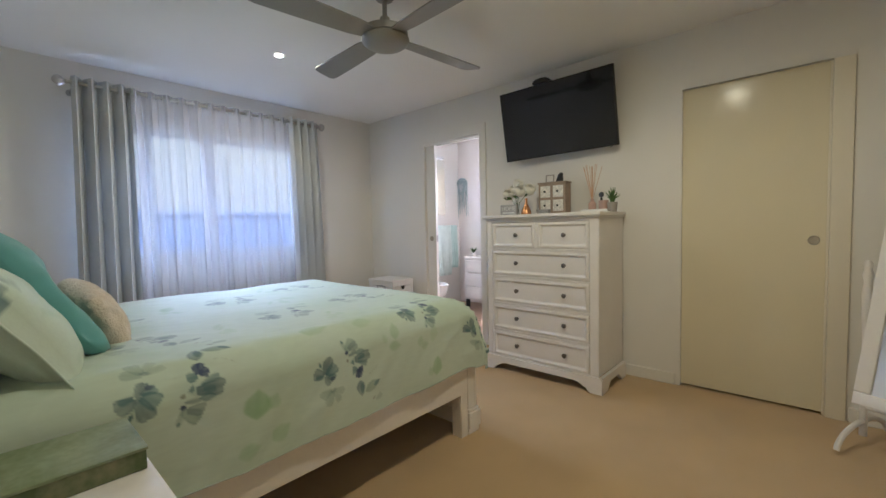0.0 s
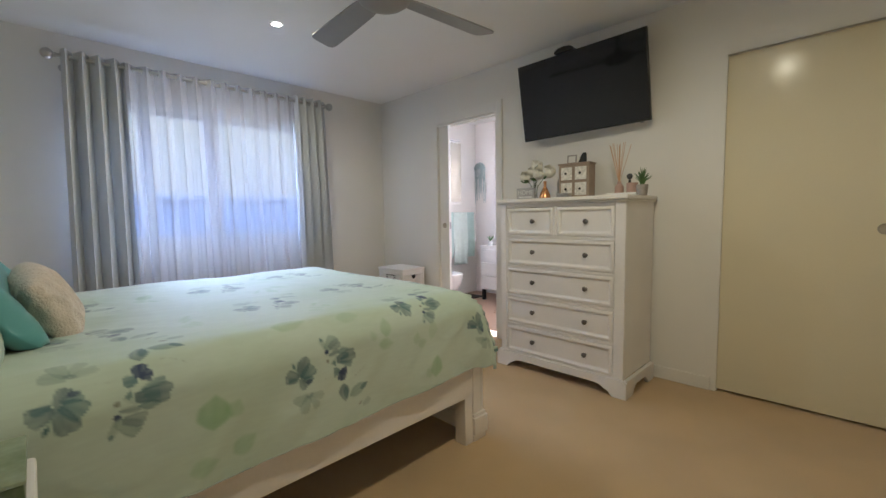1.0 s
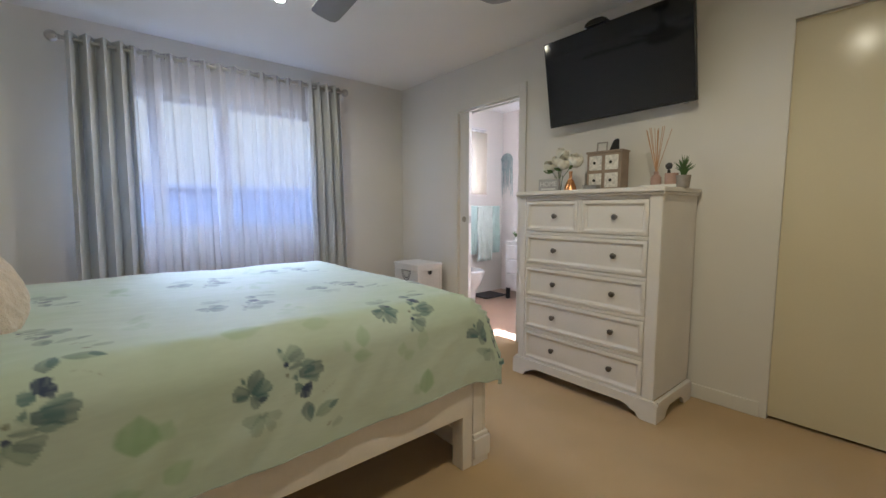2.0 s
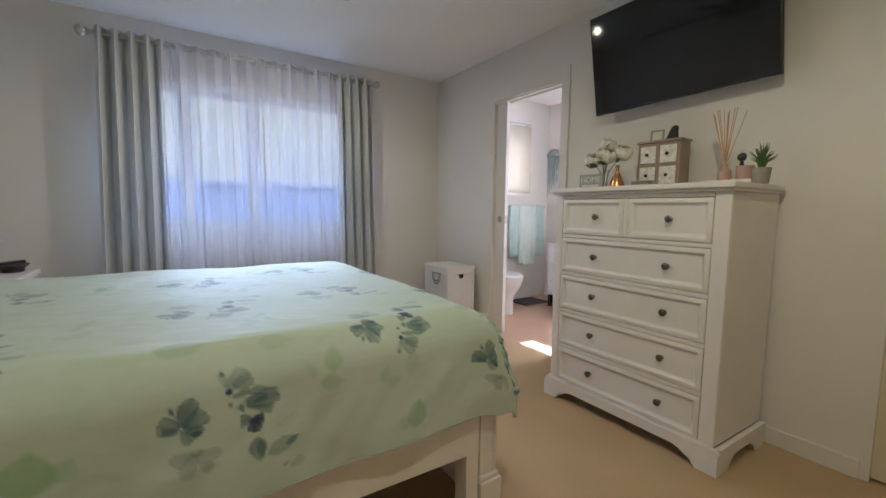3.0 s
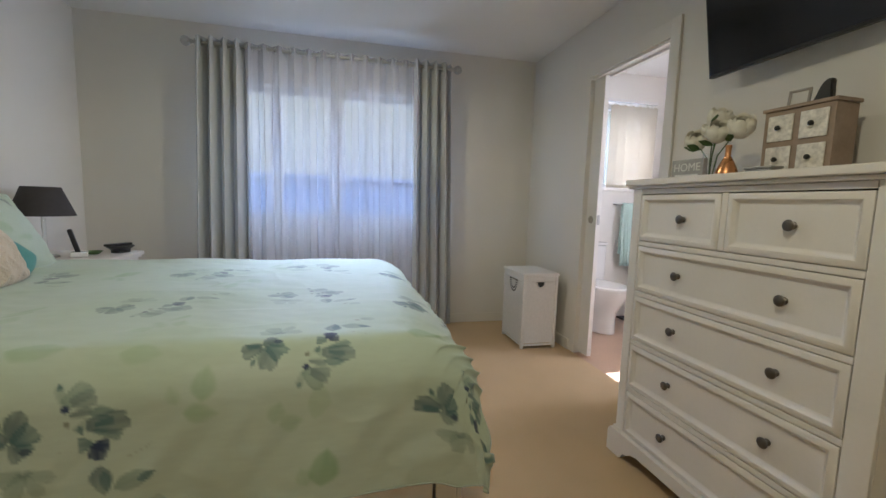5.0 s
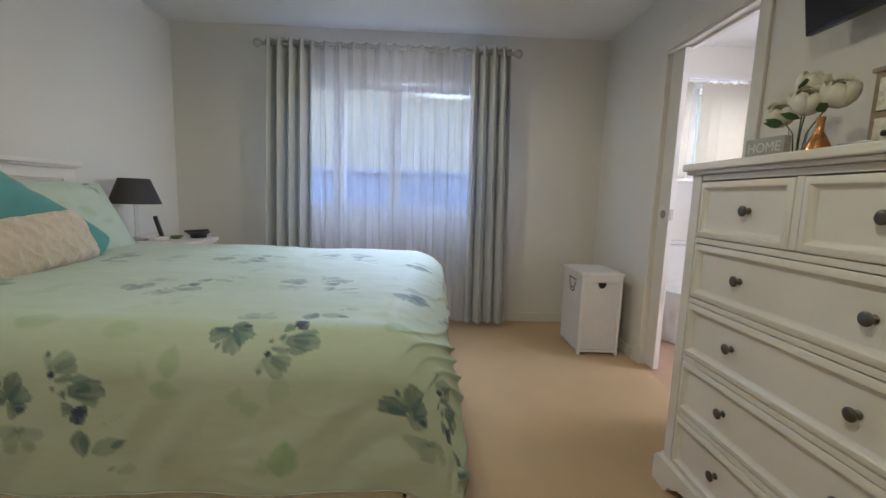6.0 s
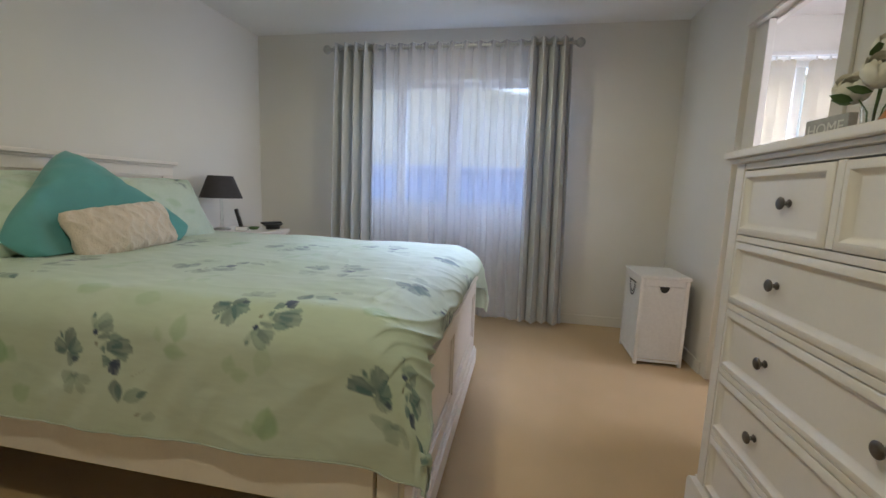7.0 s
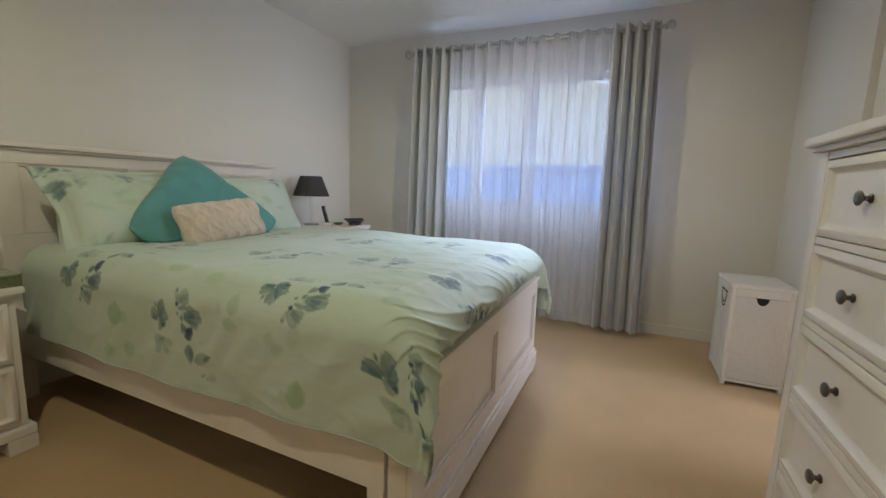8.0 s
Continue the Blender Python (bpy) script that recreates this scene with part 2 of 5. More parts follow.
bm = fresh()
box(bm, XW - WT, YS - WT, -0.12, XE + WT, YN, 0.0)
structure("floor", bm, CARPET, "beige cut-pile bedroom carpet", "carpet")
bm = fresh()
box(bm, XW - WT, YN, -0.12, XB + 0.11, YB + WT, -0.004)
structure("floor_bath", bm, TILE, "smooth tan ensuite floor", "floor")
bm = fresh()
box(bm, XB + 0.11, YN, -0.12, XE + WT, YN2 + 0.2, -0.002)
structure("floor_wardrobe", bm, CARPET, "carpet under the wardrobe door", "floor")

bm = fresh()      # west wall with both windows
for y0, y1, z0, z1 in ((YS - WT, W1[0], 0, ZC), (W1[0], W1[1], 0, W1[2]), (W1[0], W1[1], W1[3], ZC), (W1[1], W2[0], 0, ZC),
                       (W2[0], W2[1], 0, W2[2]), (W2[0], W2[1], W2[3], ZC), (W2[1], YB + WT, 0, ZC)):
    box(bm, XW - WT, y0, z0, XW, y1, z1)
bmesh.ops.remove_doubles(bm, verts=bm.verts, dist=0.0005)
structure("wall_west", bm, WALL, "warm off-white painted plaster wall with windows", "wall")
bm = fresh()      # north partition with the two doorways
for x0, x1, z0, z1 in ((XW, D1[0], 0, ZC), (D1[0], D1[1], D1[2], ZC), (D1[1], D2[0], 0, ZC), (D2[0], D2[1], D2[2], ZC), (D2[1], XE, 0, ZC)):
    box(bm, x0, YN, z0, x1, YN2, z1)
bmesh.ops.remove_doubles(bm, verts=bm.verts, dist=0.0005)
structure("wall_north", bm, WALL, "warm off-white painted partition with two doorways", "wall")
bm = fresh()
box(bm, XW, YS - WT, 0, XE, YS, ZC)
structure("wall_south", bm, WALL, "warm off-white painted plaster wall behind the bed", "wall")
bm = fresh()
box(bm, XE, YS - WT, 0, XE + WT, YN2, ZC)
structure("wall_east", bm, WALL, "plain warm off-white painted wall", "wall")
bm = fresh()
box(bm, XB + 0.11, YN2 + 0.09, 0, XE + WT, YN2 + 0.2, ZC)
structure("wall_wardrobe_back", bm, WALL, "plain back wall of the built-in wardrobe", "wall")
bm = fresh()
box(bm, XB, YN2, 0, XB + 0.11, YB + WT, ZC)
structure("wall_bath_east", bm, BATH_WALL, "plain painted ensuite wall", "wall")
bm = fresh()
for x0, x1, z0, z1 in ((XW, W3[0], 0, ZC), (W3[0], W3[1], 0, W3[2]), (W3[0], W3[1], W3[3], ZC), (W3[1], XB, 0, ZC)):
    box(bm, x0, YB, z0, x1, YB + WT, z1)
bmesh.ops.remove_doubles(bm, verts=bm.verts, dist=0.0005)
structure("wall_bath_north", bm, BATH_WALL, "pale painted ensuite wall with a high window", "wall")
bm = fresh()
box(bm, XW - WT, YS - WT, ZC, XE + WT, YB + WT, ZC + 0.15)
structure("ceiling", bm, CEIL, "matt off-white plasterboard ceiling", "ceiling")
# skirting boards
def skirting(name, x0, y0, x1, y1):
    bm = fresh()
    box(bm, x0, y0, 0.0, x1, y1, 0.085, 0.006)
    return structure(name, bm, TRIM, "painted timber skirting board", "skirting", True)


skirting("baseboard_west", XW, YS, XW + 0.014, YN)
skirting("baseboard_north_a", XW + 0.014, YN - 0.014, D1[0] - 0.07, YN)
skirting("baseboard_north_b", D1[1] + 0.07, YN - 0.014, D2[0] - 0.03, YN)
skirting("baseboard_north_c", D2[1] + 0.10, YN - 0.014, XE, YN)
skirting("baseboard_south", XW + 0.014, YS, XE, YS + 0.014)


def casing(name, x0, x1, head, wide_l, wide_r, wide_t, paint, lip=0.016):
    """Jamb lining and flat architrave round a doorway."""
    t = thing(name, ((x0 + x1) / 2, YN, 0), "painted timber door lining and flat architrave", "door frame")
    tagged(t, kind="structure")
    c = (x0 + x1) / 2
    for nm, a, b, z0, z1 in (("architrave_side", x0 - wide_l, x0, 0, head), ("architrave_side", x1, x1 + wide_r, 0, head + wide_t), ("architrave_head", x0 - wide_l, x1, head, head + wide_t)):
        if b - a < 0.003:
            continue
        bm = fresh()
        box(bm, a - c, -lip, z0, b - c, -0.0005, z1, 0.004)
        part(nm, bm, paint, t)
    bm = fresh()
    box(bm, x1 - 0.012 - c, 0.0, 0, x1 - c - 0.0005, 0.11, head - 0.001, 0.002)
    part("jamb", bm, paint, t)
    bm = fresh()
    box(bm, x0 - c + 0.0005, 0.0, head - 0.014, x1 - c - 0.013, 0.03, head - 0.001, 0.002)
    box(bm, x0 - c + 0.0005, 0.075, head - 0.014, x1 - c - 0.013, 0.11, head - 0.001, 0.002)
    if wide_t:
        part("head_lining", bm, paint, t)
    return t


casing("trim_bath_door", D1[0], D1[1], D1[2], 0.0, 0.07, 0.095, TRIM)
casing("trim_wardrobe_door", D2[0], D2[1], D2[2], 0.0, 0.09, 0.0, DOOR_TRIM)


def sliding_door(name, x0, x1, y, z1, pull_x, label, edge_pull, paint):
    t = thing(name, ((x0 + x1) / 2, y, 0), label, "door")
    tagged(t, kind="structure")
    c = (x0 + x1) / 2
    bm = fresh()
    box(bm, x0 - c, 0, 0.014, x1 - c, 0.035, z1, 0.003)
    part("leaf", bm, paint, t)
    bm = fresh()
    turn = pose(pull_x - c, -0.001, 1.035, 90)
    lathe(bm, [(0.0, 0.0012), (0.021, 0.0015), (0.0225, 0.003), (0.0265, 0.004), (0.028, 0.0), (0.028, -0.004)], segs=24, m=turn)
    part("flush_pull", bm, PULL, t, "round brushed nickel flush pull")
    if edge_pull:
        bm = fresh()
        box(bm, x1 - c - 0.001, 0.008, 1.0, x1 - c + 0.004, 0.028, 1.07, 0.002)
        part("edge_pull", bm, STEEL, t)
    return t


sliding_door("door_1", D1[0] - 0.62, -2.805, YN + 0.036, 2.043, -2.868, "off-white cavity sliding door slid almost fully open", True, TRIM)
sliding_door("door_2", D2[0] - 0.03, D2[1] - 0.004, YN + 0.022, 2.062, 0.247, "cream painted flush sliding wardrobe door, closed", False, DOOR)


def window(name, axis_x, y0, y1, z0, z1, bars, label, rail=None):
    """A window with its frame in the west wall, bars at the given y."""
    t = thing(name, (axis_x, (y0 + y1) / 2, z0), label, "window")
    tagged(t, kind="structure")
    c, h = (y0 + y1) / 2, z1 - z0
    for a, b, p, q in ((y0, y1, 0, 0.045), (y0, y1, h - 0.045, h), (y0, y0 + 0.045, 0.045, h - 0.045), (y1 - 0.045, y1, 0.045, h - 0.045)):
        bm = fresh()
        box(bm, -0.03, a - c, p, 0.03, b - c, q, 0.004)
        part("window_frame", bm, ALU, t)
    edges = [y0 + 0.045]
    for y, w in bars:
        bm = fresh()
        box(bm, -0.025, y - w / 2 - c, 0.0455, 0.025, y + w / 2 - c, h - 0.0455, 0.004)
        part("mullion", bm, ALU, t)
        edges += [y - w / 2, y + w / 2]
    edges.append(y1 - 0.045)
    for a, b in zip(edges[::2], edges[1::2]):
        bm = fresh()
        box(bm, -0.003, a - c, 0.045, 0.003, b - c, h - 0.045)
        part("pane", bm, PANE, t).visible_shadow = False
    bm = fresh()
    box(bm, 0.035, y0 - c - 0.02, -0.03, -axis_x + XW + 0.03, y1 - c + 0.02, 0.0, 0.004)
    part("window_sill", bm, TRIM, t)
    return t


window("window_1", XW - 0.14, *W1, ((0.96, 0.09), (1.45, 0.11)), "white aluminium sliding window behind sheer curtains")
window("window_2", XW - 0.14, *W2, ((4.10, 0.06),), "white aluminium ensuite window behind vertical blinds")
t = thing("window_3", ((W3[0] + W3[1]) / 2, YB + 0.12, W3[2]), "small high ensuite window", "window")
tagged(t, kind="structure")
for a, b, p, q in ((-0.425, 0.425, 0, 0.04), (-0.425, 0.425, 0.31, 0.35), (-0.425, -0.385, 0.04, 0.31), (0.385, 0.425, 0.04, 0.31), (-0.02, 0.02, 0.0405, 0.3095)):
    bm = fresh()
    box(bm, a, -0.02, p, b, 0.02, q, 0.003)
    part("window_frame", bm, ALU, t)

# ---------------- outside, seen through the windows ----------------
bm = fresh()
box(bm, -400, -400, -0.55, XW - WT, 400, -0.45)
box(bm, XW - WT, YB + WT, -0.55, 400, 400, -0.45)
box(bm, XW - WT, -400, -0.55, 400, YS - WT, -0.45)
box(bm, XE + WT, YS - WT, -0.55, 400, YB + WT, -0.45)
structure("ground", bm, GRASS, "pale concrete ground outside the house", "ground")
bm = fresh()
y = -14.0
outline = []
while y < 20:
    outline += [(-6.02, y), (-6.02, y + 0.09), (-6.008, y + 0.105), (-6.008, y + 0.135)]
    y += 0.15
lo = [bm.verts.new((px, py, -0.46)) for px, py in outline]
hi = [bm.verts.new((px, py, 1.40)) for px, py in outline]
for k in range(len(outline) - 1):
    bm.faces.new((lo[k], lo[k + 1], hi[k + 1], hi[k]))
fence = thing("fence", (0, 0, 0), "blue-grey ribbed steel boundary fence", "fence")
part("sheet", bm, FENCE, fence, smooth=False)
bm = fresh()
box(bm, -6.05, -14, 1.39, -5.96, 20, 1.45, 0.006)
part("rail", bm, FENCE, fence)
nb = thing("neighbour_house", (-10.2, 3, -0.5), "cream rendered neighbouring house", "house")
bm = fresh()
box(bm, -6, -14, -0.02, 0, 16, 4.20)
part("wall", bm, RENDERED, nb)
bm = fresh()
prism(bm, [(0.35, 4.21), (0.35, 4.30), (-3, 4.57), (-6.3, 4.30), (-6.3, 4.21)], -14.4, 16.4, Matrix(((1, 0, 0, 0), (0, 0, 1, 0), (0, 1, 0, 0), (0, 0, 0, 1))))
part("roof", bm, ROOF, nb, "low pale metal roof", smooth=False)
bm = fresh()
box(bm, XW - WT - 0.25, YS - WT - 0.4, 2.32, XW - WT - 0.001, YB + WT - 0.001, 2.36)
box(bm, XW - WT - 0.27, YS - WT - 0.4, 2.24, XW - WT - 0.25, YB + WT - 0.001, 2.44)
structure("eave", bm, SOFFIT, "painted eave soffit and fascia", "eave")

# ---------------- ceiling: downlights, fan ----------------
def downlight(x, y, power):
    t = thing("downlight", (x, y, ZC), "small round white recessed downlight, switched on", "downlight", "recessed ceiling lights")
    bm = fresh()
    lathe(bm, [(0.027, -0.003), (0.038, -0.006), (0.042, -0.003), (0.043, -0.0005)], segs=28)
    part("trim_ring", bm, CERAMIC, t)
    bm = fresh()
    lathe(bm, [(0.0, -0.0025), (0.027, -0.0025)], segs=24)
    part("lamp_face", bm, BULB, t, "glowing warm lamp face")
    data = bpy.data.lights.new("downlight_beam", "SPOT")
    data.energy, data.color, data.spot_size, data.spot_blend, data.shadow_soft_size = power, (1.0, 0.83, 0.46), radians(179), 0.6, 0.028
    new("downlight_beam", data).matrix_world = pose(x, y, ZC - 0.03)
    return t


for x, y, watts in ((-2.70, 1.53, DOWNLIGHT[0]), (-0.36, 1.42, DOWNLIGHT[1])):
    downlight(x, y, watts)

fan = thing("ceiling_fan", (-1.525, 1.545, ZC), "silver-grey four-blade ceiling fan at rest", "ceiling fan")
bm = fresh()
lathe(bm, [(0.0, 0.0), (0.062, -0.001), (0.060, -0.02), (0.045, -0.04), (0.018, -0.047), (0.016, -0.05)], segs=28)
part("canopy", bm, FAN_GREY, fan)
bm = fresh()
lathe(bm, [(0.013, -0.045), (0.013, -0.17)], segs=14)
part("downrod", bm, FAN_GREY, fan)
bm = fresh()
lathe(bm, [(0.014, -0.13), (0.026, -0.135), (0.031, -0.16), (0.036, -0.185), (0.036, -0.195)], segs=24)
part("rod_cover", bm, FAN_GREY, fan)
bm = fresh()
lathe(bm, [(0.0, -0.185), (0.09, -0.19), (0.118, -0.20), (0.124, -0.215), (0.124, -0.237), (0.114, -0.24), (0.114, -0.246)], segs=40)
part("motor_housing", bm, FAN_GREY, fan)
bm = fresh()
lathe(bm, [(0.112, -0.245), (0.128, -0.247), (0.131, -0.255), (0.124, -0.272), (0.10, -0.289), (0.06, -0.298), (0.0, -0.301)], segs=40)
part("lower_cover", bm, FAN_GREY, fan)
for k in range(4):
    bm = fresh()
    outline = [(0.11, -0.05), (0.20, -0.064), (0.45, -0.074), (0.67, -0.079), (0.705, -0.072), (0.722, -0.05), (0.714, 0.03), (0.70, 0.066), (0.67, 0.076), (0.45, 0.07), (0.20, 0.062), (0.11, 0.05)]
    prism(bm, outline, -0.0035, 0.0035)
    blade = part("blade", bm, FAN_GREY, fan, m=pose(0, 0, -0.238, 0, 0, 85.5 + 90 * k) @ pose(0, 0, 0, 11))
    bm = fresh()
    box(bm, 0.07, -0.022, 0.004, 0.19, 0.022, 0.010, 0.002)
    part("blade_bracket", bm, FAN_GREY, blade)

# ---------------- curtains ----------------
RX, RZ = -3.63, 2.232
rod = thing("curtain_rod", (RX, 1.423, RZ), "brushed metal curtain rod with ball finials", "curtain rod")
bm = fresh()
tube(bm, [(0, -0.985, 0), (0, 0.985, 0)], 0.0125, 14)
part("rod", bm, STEEL, rod)
for s in (-1, 1):
    bm = fresh()
    lathe(bm, [(0.013, -0.002), (0.018, 0.0), (0.016, 0.012), (0.028, 0.02), (0.038, 0.038), (0.038, 0.048), (0.028, 0.066), (0.012, 0.076), (0.0, 0.078)], segs=8, m=pose(0, s * 0.975, 0, -90 * s))
    part("finial", bm, STEEL, rod)
    bm = fresh()
    tube(bm, [(0, s * 0.935, 0), (-0.10, s * 0.935, -0.01), (XW - RX + 0.004, s * 0.935, -0.02)], 0.007)
    lathe(bm, [(0.0, 0.0), (0.024, 0.0), (0.024, 0.006), (0.0, 0.006)], segs=16, m=pose(XW - RX + 0.001, s * 0.935, -0.02, 0, 90))
    part("bracket", bm, STEEL, rod)


def curtain(name, y0t, y1t, y0b, y1b, top, bottom, folds, depth, mat, label, category, seed, rings=True, x=RX, fine=0.0):
    """Folded cloth from a rod, with eyelets where it crosses the rod."""
    rnd = random.Random(seed)
    t = thing(name, (x, (y0t + y1t) / 2, 0), label, category, "window curtains")
    c = (y0t + y1t) / 2
    nu, nv = folds * (64 if fine else 22), 44
    wob = [rnd.uniform(-0.35, 0.35) for _ in range(folds + 2)]
    amp = [rnd.uniform(0.75, 1.15) for _ in range(folds + 2)]
    verts, faces = [], []
    for j in range(nv + 1):
        f = j / nv
        z = top + (bottom - top) * f
        for i in range(nu + 1):
            u = i / nu
            k = min(int(u * folds), folds - 1)
            w = u * folds - k
            ph = 2 * math.pi * (u * folds)
            sway = (wob[k] * (1 - w) + wob[k + 1] * w) * f * 0.8
            a = depth * (amp[k] * (1 - w) + amp[k + 1] * w) * (1 - 0.12 * f) * (1 if fine else 0.72 + 0.28 * min(1.0, 6 * f))
            yy = (y0t + (y1t - y0t) * u) * (1 - f) + (y0b + (y1b - y0b) * u) * f
            yy += (0.16 if fine else 0.09) * (y1t - y0t) / folds * math.sin(2 * ph + sway) * (0.4 + 0.6 * f)
            xx = a * math.sin(ph + sway) + 0.004 * f * math.sin(2.3 * ph + seed)
            if fine:      # crowded small gathers
                gather = 0.5 + 0.8 * noise.noise(Vector((u * 9.0, 0.12 * f, seed)))
                p2 = 3.37 * ph + 2.2 * noise.noise(Vector((u * 17.0, 0.22 * f, seed + 5)))
                xx += fine * gather * math.sin(p2) * min(1.0, 0.25 + 2 * f)
                yy -= 0.85 * fine * gather * math.sin(2 * p2) * min(1.0, 0.3 + 2 * f)
            zz = z + (0.006 * math.sin(ph * 0.5) if j == nv else 0)
            verts.append((xx, yy - c, zz))
    for j in range(nv):
        for i in range(nu):
            a = j * (nu + 1) + i
            faces.append((a, a + 1, a + nu + 2, a + nu + 1))
    me = bpy.data.meshes.new(name)
    me.from_pydata(verts, [], faces)
    me.materials.append(mat)
    for p in me.polygons:
        p.use_smooth = True
    ob = new("cloth", me)
    ob.parent = t
    if rings:
        bm0 = fresh()
        lathe(bm0, [(0.017, -0.002), (0.026, -0.002), (0.026, 0.002), (0.017, 0.002), (0.017, -0.002)], segs=16, m=pose(0, 0, 0, 90))
        ring = mesh_of("eyelet", bm0, STEEL)
        for k in range(2 * folds + 1):
            e = new("eyelet", ring)
            e.parent = t
            u = k / (2 * folds)
            e.matrix_local = pose(0, y0t + (y1t - y0t) * u - c, RZ)
    return t


curtain("drape", 0.47, 0.815, 0.42, 0.80, 2.275, 0.04, 4, 0.062, DRAPE, "light grey eyelet drape drawn open, lined cloth", "curtain", 3)
curtain("drape", 2.075, 2.385, 2.10, 2.45, 2.275, 0.05, 4, 0.062, DRAPE, "light grey eyelet drape drawn open, lined cloth", "curtain", 8)
curtain("sheer_curtain", 0.80, 2.085, 0.80, 2.12, 2.262, 0.06, 12, 0.034, SHEER, "closed white sheer voile curtain", "curtain", 5, fine=0.0075)

# ---------------- television ----------------
tv = new("television")
tv.matrix_world = pose(-1.314, 3.106, 2.0105, 8.9, -1.2, 1.4)
tagged(tv, "black flat-screen television on a tilted wall bracket", "television")
bm = fresh()
box(bm, -0.477, 0.0, -0.287, 0.477, 0.028, 0.287, 0.005)
part("bezel", bm, BLACK, tv)
bm = fresh()
box(bm, -0.469, -0.0015, -0.274, 0.469, -0.0003, 0.279)
part("screen", bm, SCREEN, tv, "glossy dark screen, switched off")
bm = fresh()
box(bm, -0.30, 0.0285, -0.20, 0.30, 0.05, 0.12, 0.012)
part("back_cover", bm, BLACK, tv)
bm = fresh()
box(bm, -0.06, 0.05, -0.08, 0.06, 0.138, 0.08, 0.004)
part("wall_bracket", bm, BLACK, tv)
bm = fresh()
box(bm, 0.412, -0.004, -0.296, 0.432, 0.012, -0.2875, 0.002)
part("sensor", bm, PHONE_GREY, tv)
cam_bar = thing("tv_camera_bar", (-1.40, 3.075, 2.297), "low black sensor box on top of the television", "sensor", rz=2.5)
bm = fresh()
prism(bm, [(-0.075, 0.0), (0.075, 0.0), (0.07, 0.016), (0.045, 0.031), (0.0, 0.036), (-0.045, 0.031), (-0.07, 0.016)], -0.03, 0.03, pose(0, 0, 0, 90))
part("case", bm, BLACK, cam_bar)

# ---------------- chest of drawers ----------------
def framed_front(bm, x0, x1, z0, z1, y, frame_w=0.032, rise=0.016, sink=0.010):
    """A drawer front: flat rim, bevelled slope, sunken field."""
    def ring(d, yy):
        return [bm.verts.new(p) for p in ((x0 + d, yy, z0 + d), (x1 - d, yy, z0 + d), (x1 - d, yy, z1 - d), (x0 + d, yy, z1 - d))]
    rings = [ring(0, y + 0.018), ring(0, y + 0.002), ring(0.003, y), ring(frame_w * 0.45, y - 0.004), ring(frame_w * 0.62, y - 0.003), ring(frame_w, y + sink), ring(frame_w + 0.004, y + sink + 0.001)]
    for a, b in zip(rings, rings[1:]):
        for k in range(4):
            bm.faces.new((a[k], a[(k + 1) % 4], b[(k + 1) % 4], b[k]))
    bm.faces.new(rings[-1])
    bm.faces.new(list(reversed(rings[0])))


def knob_mesh(r=0.0165, out=0.027):
    bm = fresh()
    lathe(bm, [(0.0, 0.0), (0.010, 0.0), (0.011, 0.002), (0.006, 0.006), (0.0055, out * 0.45), (0.010, out * 0.55), (r, out * 0.72), (r * 1.02, out * 0.84), (r * 0.8, out * 0.95), (r * 0.4, out), (0.0, out)], segs=18, m=pose(0, 0, 0, 90))
    return mesh_of("knob", bm, PEWTER)


KNOB = knob_mesh()
dr = thing("chest_of_drawers", (-1.2785, 2.735, 0), "tall white-painted chest of six drawers with dark knobs", "chest of drawers")
DX0, DX1, DY0, DY1 = -0.458, 0.458, 0.03, 0.485      # body, from the thing's base
def drx(x):
    return x + 1.2785
for nm, b in (("side", (DX0, DY0, 0.115, DX0 + 0.022, DY1, 1.205)), ("side", (DX1 - 0.022, DY0, 0.115, DX1, DY1, 1.205)),
              ("back", (DX0 + 0.0225, DY1 - 0.012, 0.115, DX1 - 0.0225, DY1, 1.205)), ("bottom", (DX0 + 0.0225, DY0 + 0.03, 0.115, DX1 - 0.0225, DY1 - 0.0125, 0.13)),
              ("stile", (DX0 + 0.0005, DY0 - 0.012, 0.115, DX0 + 0.048, DY0 - 0.0005, 1.205)), ("stile", (DX1 - 0.064, DY0 - 0.012, 0.115, DX1 - 0.0005, DY0 - 0.0005, 1.205))):
    bm = fresh()
    box(bm, *b, 0.003)
    part(nm, bm, WHITE_WOOD, dr)
bm = fresh()
box(bm, DX0 - 0.012, DY0 - 0.03, 1.2055, DX1 + 0.012, DY1 + 0.003, 1.218, 0.004)
box(bm, DX0 - 0.02, DY0 - 0.045, 1.2185, DX1 + 0.02, DY1 + 0.005, 1.244, 0.007, seg=3)
part("top", bm, WHITE_WOOD, dr)
ROWS_Z = [1.086 - 0.2172 * k for k in range(5)]
FX0, FX1 = DX0 + 0.05, DX1 - 0.066
cells = [(FX0, drx(-1.302), ROWS_Z[0]), (drx(-1.278), FX1, ROWS_Z[0])] + [(FX0, FX1, z) for z in ROWS_Z[1:]]
for x0, x1, z in cells:
    bm = fresh()
    framed_front(bm, x0 + 0.002, x1 - 0.002, z - 0.098, z + 0.094, DY0 - 0.012)
    d = part("drawer", bm, WHITE_WOOD, dr)
    for kx in ([(x0 + x1) / 2] if x1 - x0 < 0.5 else [drx(-1.463), drx(-1.07)]):
        if x1 - x0 < 0.5:
            kx = drx(-1.463) if x0 < -0.2 else drx(-1.07)
        kn = new("knob", KNOB)
        kn.parent = d
        kn.matrix_local = pose(kx, DY0 - 0.0015, z)
        tagged(kn, "round dark pewter knob")
